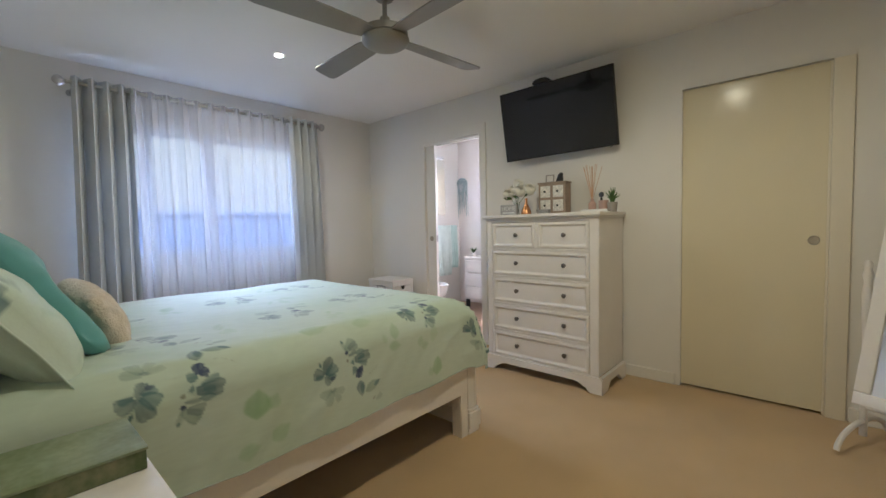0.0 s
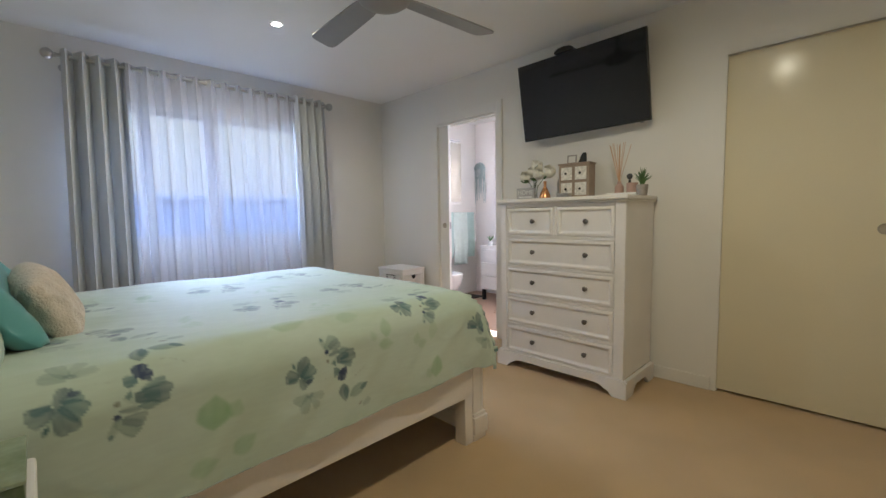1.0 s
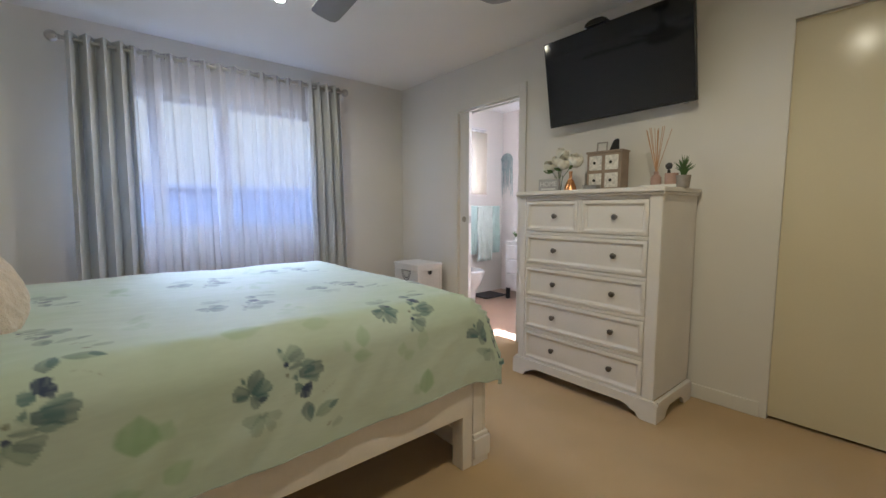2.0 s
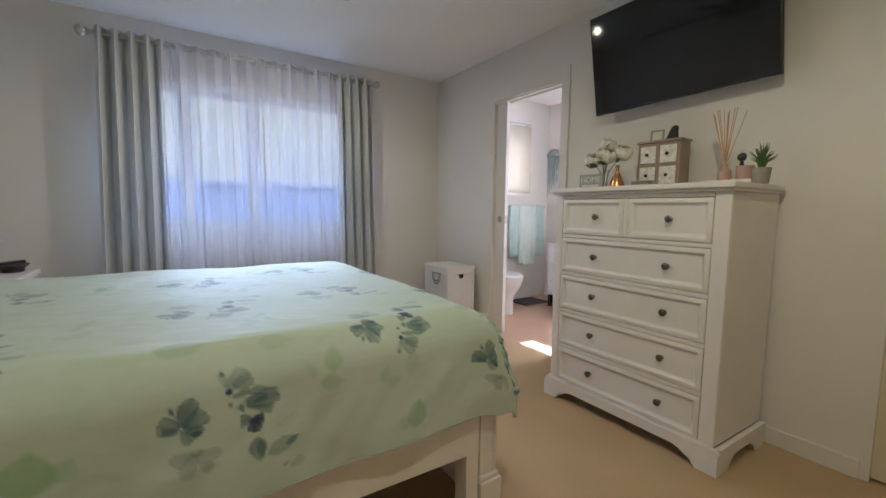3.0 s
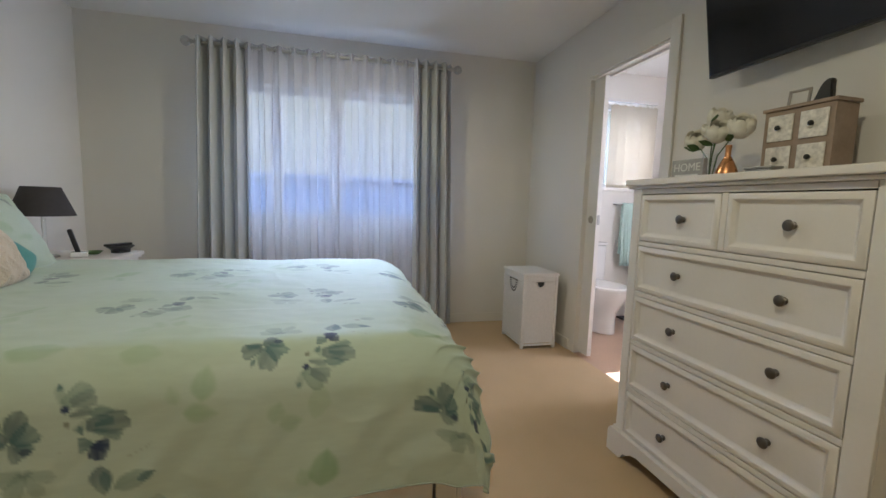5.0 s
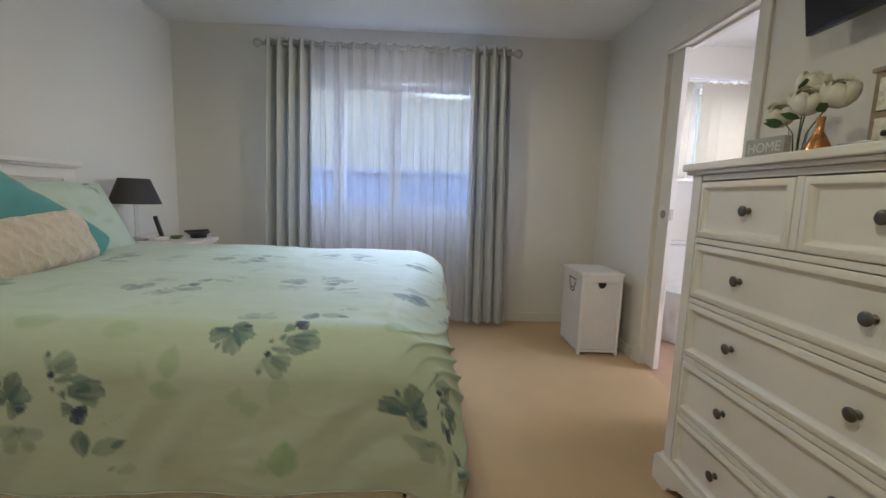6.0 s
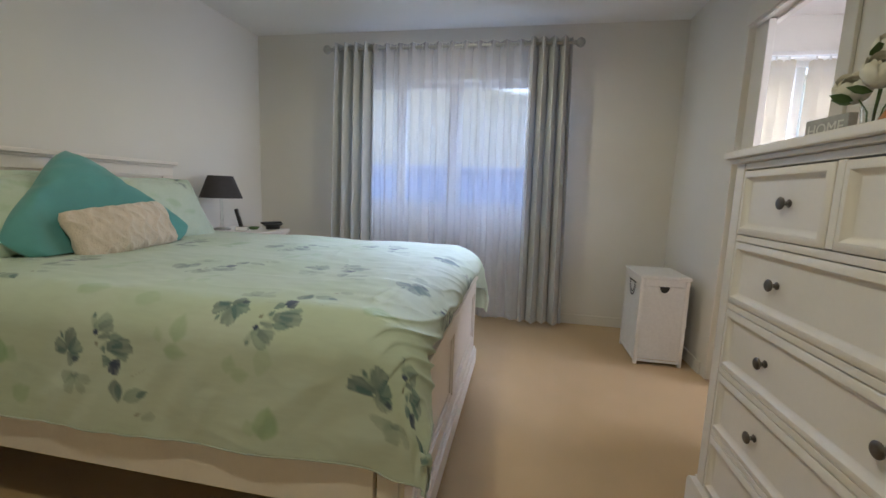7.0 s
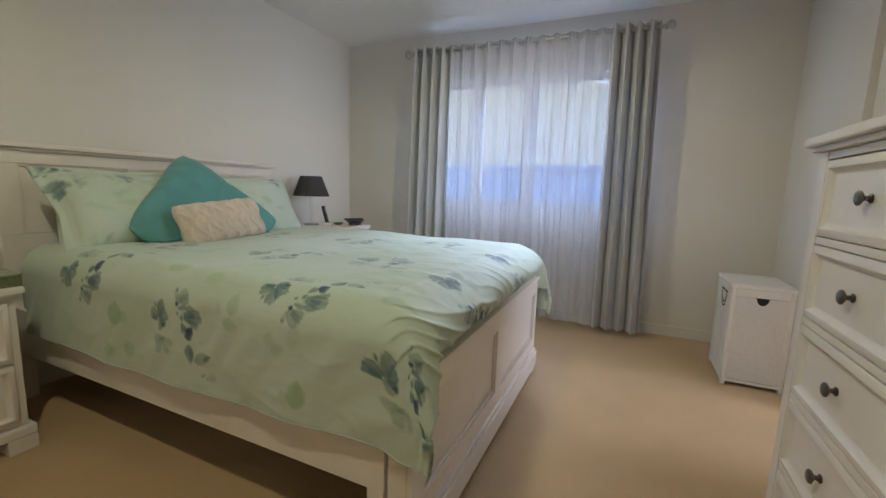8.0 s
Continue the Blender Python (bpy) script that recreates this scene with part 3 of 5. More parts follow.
for k in range(6):
    z = 1.1945 if k == 0 else (ROWS_Z[k - 1] + (ROWS_Z[k] if k < 5 else ROWS_Z[4] - 0.2172)) / 2 - 0.002
    bm = fresh()
    box(bm, FX0, DY0 - 0.010, z - 0.0095, FX1, DY0 + 0.012, z + 0.0095, 0.002)
    part("drawer_rail", bm, WHITE_WOOD, dr)
bm = fresh()
box(bm, drx(-1.302) + 0.0005, DY0 - 0.010, ROWS_Z[0] - 0.097, drx(-1.278) - 0.0005, DY0 + 0.012, ROWS_Z[0] + 0.097, 0.002)
part("drawer_divider", bm, WHITE_WOOD, dr)
bm = fresh()      # plinth with bracket feet, front
foot = [(-0.485, 0.0), (-0.40, 0.0), (-0.385, 0.012), (-0.375, 0.03), (-0.35, 0.038), (-0.325, 0.055), (-0.29, 0.064), (0.29, 0.064), (0.325, 0.055), (0.35, 0.038), (0.375, 0.03), (0.385, 0.012), (0.40, 0.0), (0.485, 0.0), (0.485, 0.092), (0.478, 0.104), (0.468, 0.114), (-0.468, 0.114), (-0.478, 0.104), (-0.485, 0.092)]
prism(bm, foot, -0.025, 0.0, pose(0, DY0 - 0.032, 0, 90))
part("plinth", bm, WHITE_WOOD, dr)
for s in (-1, 1):
    bm = fresh()
    side = [(0.0, 0.0), (0.085, 0.0), (0.10, 0.012), (0.11, 0.032), (0.145, 0.058), (0.30, 0.058), (0.34, 0.032), (0.36, 0.0), (0.455, 0.0), (0.455, 0.112), (0.0, 0.112)]
    prism(bm, side, -0.012, 0.012, Matrix.Translation((s * 0.472, DY0 - 0.006, 0)) @ Matrix(((0, 0, 1, 0), (1, 0, 0, 0), (0, 1, 0, 0), (0, 0, 0, 1))))
    part("side_plinth", bm, WHITE_WOOD, dr)

# ---------------- bed ----------------
BX0, BX1 = -2.725, -1.165
bed = thing("bed", ((BX0 + BX1) / 2, 0.8, 0), "white-painted timber panel bed", "bed")
bc = (BX0 + BX1) / 2


def panel_board(parent, name, x0, x1, y0, y1, z0, z1, cells, label=""):
    """Framed board with sunken panels on the +y side."""
    bm = fresh()
    box(bm, x0, y0, z0, x1, y1 - 0.016, z1, 0.003)
    ob = part(name, bm, BED_WOOD, parent, label)
    xs = [x0] + [v for c in cells for v in c[:2]] + [x1]
    za, zb = cells[0][2], cells[0][3]
    for a, b in zip(xs[::2], xs[1::2]):
        bm = fresh()
        box(bm, a, y1 - 0.0155, za, b, y1, zb, 0.003)
        part("stile", bm, BED_WOOD, ob)
    for a, b in ((z0, za - 0.0005), (zb + 0.0005, z1)):
        bm = fresh()
        box(bm, x0, y1 - 0.0155, a, x1, y1, b, 0.003)
        part("cross_rail", bm, BED_WOOD, ob)
    for a, b, p, q in cells:
        bm = fresh()
        for u0, v0, u1, v1 in ((a, p, b, p + 0.012), (a, q - 0.012, b, q), (a, p + 0.012, a + 0.012, q - 0.012), (b - 0.012, p + 0.012, b, q - 0.012)):
            box(bm, u0 + 0.0005, y1 - 0.0155, v0 + 0.0005, u1 - 0.0005, y1 - 0.007, v1 - 0.0005, 0.003)
        part("panel_moulding", bm, BED_WOOD, ob)
    return ob


def bx(x):
    return x - bc


hb = panel_board(bed, "headboard", bx(-2.70), bx(-1.15), -1.13, -1.07, 0.25, 1.185, [(bx(-2.62), bx(-2.16), 0.8, 1.125), (bx(-2.09), bx(-1.76), 0.8, 1.125), (bx(-1.69), bx(-1.23), 0.8, 1.125)], "panelled white headboard")
bm = fresh()
box(bm, bx(-2.705), -1.145, 1.1855, bx(-1.145), -1.055, 1.198, 0.004)
box(bm, bx(-2.72), -1.155, 1.1985, bx(-1.13), -1.04, 1.222, 0.006)
part("headboard_cap", bm, BED_WOOD, hb)
for x in (-2.66, -1.19):
    bm = fresh()
    box(bm, bx(x) - 0.035, -1.125, 0, bx(x) + 0.035, -1.075, 0.25, 0.004)
    part("leg", bm, BED_WOOD, bed)
fb = panel_board(bed, "footboard", BX0 - bc + 0.005, BX1 - bc - 0.005, 0.965, 1.04, 0.14, 0.572, [(bx(-2.67), bx(-2.00), 0.21, 0.49), (bx(-1.92), bx(-1.25), 0.21, 0.49)], "low panelled white footboard")
bm = fresh()
box(bm, BX0 - bc - 0.004, 0.955, 0.5725, BX1 - bc + 0.004, 1.052, 0.59, 0.005)
part("footboard_cap", bm, BED_WOOD, fb)
bm = fresh()
box(bm, BX0 - bc - 0.012, 0.96, 0.03, BX1 - bc + 0.012, 1.058, 0.12, 0.006)
box(bm, BX0 - bc - 0.005, 0.962, 0.1205, BX1 - bc + 0.005, 1.05, 0.1395, 0.006)
part("footboard_plinth", bm, BED_WOOD, fb)
for x in (BX0 + 0.035, BX1 - 0.035):
    bm = fresh()
    box(bm, bx(x) - 0.04, 0.958, 0.0, bx(x) + 0.04, 1.05, 0.0295, 0.003)
    box(bm, bx(x) - 0.035, 0.90, 0.0, bx(x) + 0.035, 0.954, 0.27, 0.004)
    part("leg", bm, BED_WOOD, bed)
for s in (-1, 1):
    bm = fresh()
    xr = bx(BX1) if s > 0 else bx(BX0)
    box(bm, xr - s * 0.028, -1.069, 0.241, xr, 0.957, 0.46, 0.004)
    part("side_rail", bm, BED_WOOD, bed)
bm = fresh()
for k in range(12):
    y = -0.98 + k * 0.165
    box(bm, bx(BX0) + 0.03, y, 0.36, bx(BX1) - 0.03, y + 0.075, 0.375, 0.002)
tagged(part("slats", bm, TAUPE, bed, "dark timber slats"), kind="stuff")
mat_t = thing("mattress", (bc, 0.8, 0.376), "pale mattress under the quilt", "mattress")
bm = fresh()
box(bm, -0.765, -1.05, 0, 0.765, 0.93, 0.31, 0.05, seg=4)
part("body", bm, MATTRESS, mat_t)

# ---------------- printed bed linen ----------------
def linen_material(name, rough=0.60):
    m = material(name, (0.6, 0.7, 0.6), rough, 0.05, 4, 0.0012, 420, sheen=0.15)
    nt = m.node_tree
    att = nt.nodes.new("ShaderNodeVertexColor")
    att.layer_name = "print"
    mul = nt.nodes.new("ShaderNodeMix")
    mul.data_type, mul.blend_type = "RGBA", "MULTIPLY"
    mul.inputs[0].default_value = 1.0
    weave = nt.nodes.new("ShaderNodeTexNoise")
    weave.inputs["Scale"].default_value = 38
    tone = nt.nodes.new("ShaderNodeMapRange")
    tone.inputs["To Min"].default_value, tone.inputs["To Max"].default_value = 0.93, 1.05
    nt.links.new(weave.outputs["Fac"], tone.inputs["Value"])
    nt.links.new(att.outputs["Color"], mul.inputs[6])
    nt.links.new(tone.outputs[0], mul.inputs[7])
    nt.links.new(mul.outputs[2], nt.nodes["Principled BSDF"].inputs["Base Color"])
    return m


LINEN = linen_material("floral_print_linen")
BASE_C = np.array((0.56, 0.65, 0.56))
GREEN_C = np.array((0.36, 0.52, 0.26))
NAVY, TEAL_INK, SLATE, SAGE, LEAFY, STEM = (np.array(c) for c in ((0.035, 0.06, 0.14), (0.07, 0.16, 0.18), (0.13, 0.19, 0.20), (0.24, 0.33, 0.28), (0.235, 0.42, 0.19), (0.12, 0.11, 0.07)))


def wash(x, y, seed, scale):
    """Soft noise from a few sines."""
    r = np.random.RandomState(seed)
    s = np.zeros_like(x)
    for _ in range(7):
        a, k = r.uniform(0, 6.28), scale * r.uniform(0.5, 1.8)
        s += np.sin(k * (x * np.cos(a) + y * np.sin(a)) + r.uniform(0, 6.28))
    return s / 7


def petal(col, a, b, ca, cb, deg, length, width, ink, strength, blunt=True, seed=0, edge=0.004):
    """One brush stroke from (ca, cb) towards deg; blunt strokes widen to a ragged end."""
    t = radians(deg)
    u = (a - ca) * math.cos(t) + (b - cb) * math.sin(t)
    w = -(a - ca) * math.sin(t) + (b - cb) * math.cos(t)
    f = np.clip(u / length, 0, 1)
    if blunt:
        ragged = 1 + 0.16 * wash(a, b, seed + 3, 150)
        half = width * (0.38 + 0.62 * f ** 0.7) * np.sqrt(np.clip(1 - (f * ragged) ** 7, 0, 1))
    else:
        half = width * 1.25 * np.sin(math.pi * np.clip(f, 0, 1) ** 0.8)
    half = half * (1 + 0.14 * wash(a, b, seed + 1, 110))
    gap = half - np.abs(w)
    inside = np.clip(gap / edge, 0, 1) * ((u > 0) & (u < length))
    rim = 1 - np.clip(gap / max(edge, 0.25 * width), 0, 1)
    tone = 0.70 + 0.30 * rim + 0.28 * wash(a, b, seed + 2, 45) + 0.10 * np.cos(w / width * 8) * f + 0.12 * (1 - f)
    k = np.clip(inside * strength * tone, 0, 1)[:, None]
    col[:] = col * (1 - k) + ink * k


def strokes(col, a, b, rows, seed, dark):
    for n, (ca, cb, deg, length, width, ink, strength, blunt) in enumerate(rows):
        petal(col, a, b, ca, cb, deg, length, width * (1.28 if blunt else 1.08), ink, strength * dark * 1.3, blunt, seed * 57 + n * 7)


def stem(col, a, b, pts, dark):
    for (a0, b0), (a1, b1) in zip(pts, pts[1:]):
        d = math.hypot(a1 - a0, b1 - b0)
        petal(col, a, b, a0, b0, math.degrees(math.atan2(b1 - b0, a1 - a0)), d * 1.2, 0.0022, STEM, 0.55 * dark, True, 5, 0.003)


def spray(col, a, b, seed, dark):
    """A fan bloom, a ruffled pair of blooms over a navy bud, stems, buds and a faint bloom below."""
    strokes(col, a, b, [
        (0.025, 0.064, 161, 0.050, 0.018, SAGE, 0.50, True), (0.031, 0.066, 18, 0.055, 0.014, SAGE, 0.42, True), (0.025, 0.066, 114, 0.058, 0.019, SAGE, 0.52, True),
        (0.031, 0.071, 61, 0.056, 0.014, SAGE, 0.42, True), (0.017, 0.072, 344, 0.032, 0.007, SLATE, 0.45, False),
        (0.007, 0.002, 265, 0.063, 0.010, SAGE, 0.60, True), (0.002, 0.000, 289, 0.069, 0.022, SLATE, 0.70, True), (-0.002, 0.000, 203, 0.047, 0.024, SLATE, 0.78, True),
        (-0.006, 0.001, 184, 0.032, 0.010, TEAL_INK, 0.75, True), (-0.001, -0.014, 243, 0.047, 0.005, SAGE, 0.75, True), (-0.014, -0.034, 256, 0.023, 0.005, TEAL_INK, 0.85, False),
        (0.011, 0.002, 323, 0.049, 0.024, TEAL_INK, 0.70, True), (0.011, 0.007, 17, 0.037, 0.015, TEAL_INK, 0.72, True), (0.002, 0.002, 63, 0.042, 0.015, SLATE, 0.75, True),
        (0.020, 0.021, 2, 0.026, 0.008, NAVY, 0.75, False),
        (0.099, -0.066, 253, 0.043, 0.010, SAGE, 0.45, True), (0.100, -0.069, 320, 0.058, 0.022, SAGE, 0.70, True), (0.112, -0.071, 348, 0.048, 0.020, SLATE, 0.55, True),
        (0.090, -0.097, 257, 0.017, 0.005, TEAL_INK, 0.80, False),
        (0.117, -0.013, 333, 0.035, 0.012, SAGE, 0.50, True), (0.108, -0.044, 350, 0.042, 0.010, SLATE, 0.75, True), (0.138, -0.021, 357, 0.080, 0.024, SLATE, 0.78, True),
        (0.143, -0.044, 353, 0.052, 0.011, TEAL_INK, 0.60, False), (0.152, -0.010, 21, 0.056, 0.012, TEAL_INK, 0.65, True), (0.155, -0.021, 348, 0.038, 0.011, TEAL_INK, 0.65, True),
        (0.094, -0.057, 349, 0.019, 0.008, NAVY, 1.0, False), (0.100, -0.032, 57, 0.017, 0.006, STEM, 0.7, False), (0.124, -0.023, 67, 0.025, 0.006, TEAL_INK, 0.75, False),
        (0.148, 0.019, 180, 0.027, 0.017, TEAL_INK, 0.80, True), (0.151, 0.025, 4, 0.028, 0.016, NAVY, 0.92, True), (0.153, 0.021, 84, 0.038, 0.017, NAVY, 0.90, True),
        (0.159, 0.069, 84, 0.071, 0.017, SLATE, 0.70, False), (0.167, 0.081, 83, 0.056, 0.009, TEAL_INK, 0.75, False),
        (0.182, 0.125, 339, 0.091, 0.016, SAGE, 0.72, False), (0.229, 0.114, 329, 0.044, 0.008, TEAL_INK, 0.75, False), (0.238, 0.175, 347, 0.040, 0.014, SAGE, 0.50, True),
        (0.217, 0.170, 332, 0.027, 0.004, STEM, 0.7, False)], seed, dark)
    stem(col, a, b, [(0.195, 0.060), (0.219, 0.055), (0.236, 0.047), (0.251, 0.037), (0.264, 0.026)], dark)
    stem(col, a, b, [(0.067, 0.035), (0.091, 0.031), (0.115, 0.032), (0.14, 0.043)], dark * 0.5)


def print_on(me, x, y, sprays, washes, seed, leaves=()):
    """Colour each vertex of the cloth by its place on the flat cloth."""
    x, y = np.asarray(x), np.asarray(y)
    g = np.clip((wash(x, y, seed, 9) + 0.05) * 1.4, 0, 0.36)[:, None]
    col = BASE_C * (1 - g) + (BASE_C * 0.6 + GREEN_C * 0.4) * g
    rnd = random.Random(seed)
    for cx, cy in washes:
        pick = np.nonzero((np.abs(x - cx) < 0.3) & (np.abs(y - cy) < 0.3))[0]
        piece = col[pick]
        for k in range(4):
            petal(piece, y[pick] - cy, x[pick] - cx, rnd.uniform(-0.05, 0.05), rnd.uniform(-0.06, 0.06), rnd.choice((60, 90, 120, 270, 300)), rnd.uniform(0.06, 0.14), rnd.uniform(0.016, 0.034), LEAFY, rnd.uniform(0.22, 0.45), k % 2 == 0, seed + k, 0.014)
        col[pick] = piece
    for n, (cx, cy, deg, length, width, strength) in enumerate(leaves):
        pick = np.nonzero((np.abs(x - cx) < 0.2) & (np.abs(y - cy) < 0.2))[0]
        piece = col[pick]
        petal(piece, y[pick] - cy, x[pick] - cx, 0, 0, deg, length, 1.25 * width, LEAFY, 1.15 * strength, False, seed + 3 * n, 0.014)
        col[pick] = piece
    for n, (kind, cx, cy, size, dark) in enumerate(sprays):
        pick = np.nonzero((np.abs(x - cx) < 0.3 * size) & (np.abs(y - cy) < 0.36 * size))[0]
        piece = col[pick]
        spray(piece, (y[pick] - cy) / size, (x[pick] - cx) / size * (1 if kind == "up" else -1), seed * 31 + n, dark)
        col[pick] = piece
    att = me.color_attributes.new("print", "FLOAT_COLOR", "POINT")
    att.data.foreach_set("color", np.c_[np.clip(col, 0, 1), np.ones(len(x))].astype(np.float32).ravel())


def smooth_mesh(name, verts, faces, mat):
    me = bpy.data.meshes.new(name)
    me.from_pydata(verts, [], faces)
    me.materials.append(mat)
    for p in me.polygons:
        p.use_smooth = True
    return me


# the quilt lies on the mattress, rolls over both sides and the foot
QX0, QX1, QY0, QY1, QZ, QR = -2.66, -1.26, -0.10, 1.70, 0.772, 0.12
SIDE_HANG, FOOT_HANG, STEP = 0.462, 0.33, 0.0050


def drop(d):
    """Outward reach and fall of cloth that hangs d beyond the edge."""
    arc = QR * math.pi / 2
    if d <= arc:
        a = d / QR
        return QR * math.sin(a), QR * (1 - math.cos(a))
    return QR + 0.02 * (d - arc), QR + (d - arc)


def clamp01(v):
    return max(0.0, min(1.0, v))


def quilt_point(cx, cy):
    side = 1 if cx > (QX0 + QX1) / 2 else -1
    du = max(0.0, cx - QX1, QX0 - cx)
    dv = max(0.0, cy - QY1)
    ex = QX1 if side > 0 else QX0
    n1 = noise.noise(Vector((cx * 3.1, cy * 3.1, 1.7)))
    n2 = noise.noise(Vector((cx * 9, cy * 9, 4.2)))
    n3 = noise.noise(Vector((cx * 5 + cy * 9, cx * 22 - cy * 6, 2.2)))
    near_foot = clamp01((cy - QY1 + 0.12) / 0.16)
    # fine slanting creases gather towards the foot corner
    slant = cx + 1.1 * dv + 0.35 * (cy - QY1) + 0.05 * n1 + 0.02 * n2
    swell = 0.35 + 0.9 * abs(noise.noise(Vector((slant * 6.0, dv * 2.0, 9.3))))
    crease = near_foot * swell * (0.4 + 0.6 * clamp01(1 - (QX1 - cx) / 0.85)) * (1 - abs(math.sin(21 * slant + 6 * n1))) ** 1.7 * 0.025
    wrinkle = 0.0022 * (1 - abs(noise.noise(Vector((cx * 5 + cy * 2, cy * 3.5 - cx * 2, 6.6))))) ** 9
    puff = wrinkle + 0.010 * n1 + 0.003 * n2 + 0.0018 * n3
    if du == 0 and dv == 0:
        return cx, cy, QZ + puff + 0.5 * crease - 0.012 * max(0, 0.25 - (cy - QY0)) * 4
    d = (du ** 4 + dv ** 4) ** 0.25 if du > 0 and dv > 0 else du + dv
    phi = math.atan2(dv, du)
    reach, fall = drop(d)
    hang = clamp01((d - 0.10) / 0.25)
    tuck = clamp01((phi - 0.95) / 0.4)          # 0 down the side, 1 at the foot
    ruck = noise.noise(Vector((cy * 16 + cx * 10, cx * 7, 8.1)))
    side_fold = 0.006 * hang * math.sin(cy * 13 + 5 * n1 + 0.7) + 0.008 * hang * n1 + 0.006 * hang * ruck + wrinkle * hang + 0.005 * hang * max(0.0, n3) ** 2
    bulge = 0.055 * math.sin(math.pi * clamp01(fall / 0.19)) * clamp01(dv / 0.05)
    foot_fold = (0.008 * n1 - 0.004) * min(1, d / 0.12) + crease * (1 - clamp01((fall - 0.17) / 0.04))
    outside = clamp01((1.53 - phi) / 0.14) * clamp01(phi / 0.25)      # the corner hangs outside the footboard
    square = 1 - 0.78 * hang
    c, s = max(0.0, math.cos(phi)) ** square, max(0.0, math.sin(phi)) ** square
    px = ex + side * (reach + side_fold) * c if du > 0 else cx
    if dv > 0:
        py = QY1 + (reach + foot_fold) * s + bulge * s * (1 - 0.85 * outside) + (0.055 + 0.012 * n2 + 0.055 * clamp01((d - 0.18) / 0.25)) * outside * clamp01((d - 0.05) / 0.13) * s
    else:
        py = cy
    pz = QZ - fall + puff * (1 - hang) + 0.006 * hang * math.sin(cy * 5 + 1.0 + 3 * n1) * (1 - tuck)
    pz += 0.022 * hang * clamp01((cy - 1.25) / 0.42) * (1 - clamp01(dv / 0.06)) * clamp01(du / 0.3)      # the hem climbs towards the foot
    return px, py, pz


nx = int((QX1 - QX0 + 2 * SIDE_HANG) / STEP)
ny = int((QY1 + FOOT_HANG - QY0) / STEP)
verts, flat_x, flat_y, faces = [], [], [], []
for j in range(ny + 1):
    cy = QY0 + (QY1 + FOOT_HANG - QY0) * j / ny
    for i in range(nx + 1):
        cx = QX0 - SIDE_HANG + (QX1 - QX0 + 2 * SIDE_HANG) * i / nx
        verts.append(quilt_point(cx, cy))
        flat_x.append(cx)
        flat_y.append(cy)
for j in range(ny):
    for i in range(nx):
        a = j * (nx + 1) + i
        faces.append((a, a + 1, a + nx + 2, a + nx + 1))
me = smooth_mesh("cover", verts, faces, LINEN)
E1 = QX1
print_on(me, flat_x, flat_y,
         [("up", E1 + 0.236, 0.856, 1.0, 1.0), ("up", E1 + 0.248, 1.742, 1.0, 1.0), ("droop", E1 + 0.057, 1.333, 1.0, 1.0), ("droop", E1 + 0.134, 0.269, 1.08, 1.0),
          ("droop", -1.585, 0.848, 1.0, 0.66), ("up", -1.723, 1.302, 1.0, 0.66), ("droop", -2.18, 0.828, 1.0, 0.66), ("up", -2.34, 1.285, 1.0, 0.66), ("up", -1.523, 0.262, 1.0, 0.66),
          ("up", -2.143, 0.225, 1.0, 0.66), ("droop", -1.56, 1.735, 1.0, 1.0), ("droop", -2.16, 1.735, 1.0, 1.0), ("droop", -2.76, 0.85, 1.0, 0.66)],
         [(E1 - 0.1, 1.05), (-1.5, 0.65), (-2.0, 1.1), (-2.4, 1.2), (-2.1, 0.6)], 7,
         [(E1 + 0.185, 1.215, 275, 0.085, 0.020, 0.50), (E1 + 0.205, 1.175, 5, 0.080, 0.017, 0.50), (E1 + 0.19, 1.165, 250, 0.05, 0.013, 0.30),
          (E1 + 0.250, 1.365, 285, 0.060, 0.016, 0.35), (E1 + 0.255, 1.375, 350, 0.060, 0.018, 0.32), (E1 + 0.200, 1.44, 10, 0.060, 0.030, 0.22),
          (E1 + 0.425, 1.470, 280, 0.100, 0.026, 0.62), (E1 + 0.415, 1.440, 250, 0.050, 0.016, 0.35), (E1 + 0.015, 1.69, 355, 0.090, 0.024, 0.45),
          (E1 + 0.310, 0.590, 278, 0.105, 0.034, 0.62), (E1 + 0.290, 0.640, 300, 0.060, 0.020, 0.40), (E1 + 0.410, 0.520, 350, 0.090, 0.020, 0.40),
          (E1 + 0.400, 0.640, 330, 0.085, 0.022, 0.45), (E1 + 0.03, 0.80, 4, 0.130, 0.026, 0.35), (E1 + 0.06, 1.03, 8, 0.100, 0.022, 0.28)])
quilt = thing("quilt", (0, 0, 0), "mint quilt printed with dark watercolour flowers, spread over the bed", "quilt")
cover = new("cover", me)
cover.parent = quilt
sol = cover.modifiers.new("thickness", "SOLIDIFY")
sol.thickness, sol.offset = 0.014, -1
for nm, line in (("side_hem", [verts[j * (nx + 1) + nx] for j in range(0, ny + 1, 3)]), ("side_hem", [verts[j * (nx + 1)] for j in range(0, ny + 1, 3)]), ("foot_hem", [verts[ny * (nx + 1) + i] for i in range(0, nx + 1, 3)])):
    bm = fresh()
    tube(bm, line, 0.0022, 6)
    part(nm, bm, HEM, quilt, "plain mint stitched hem")


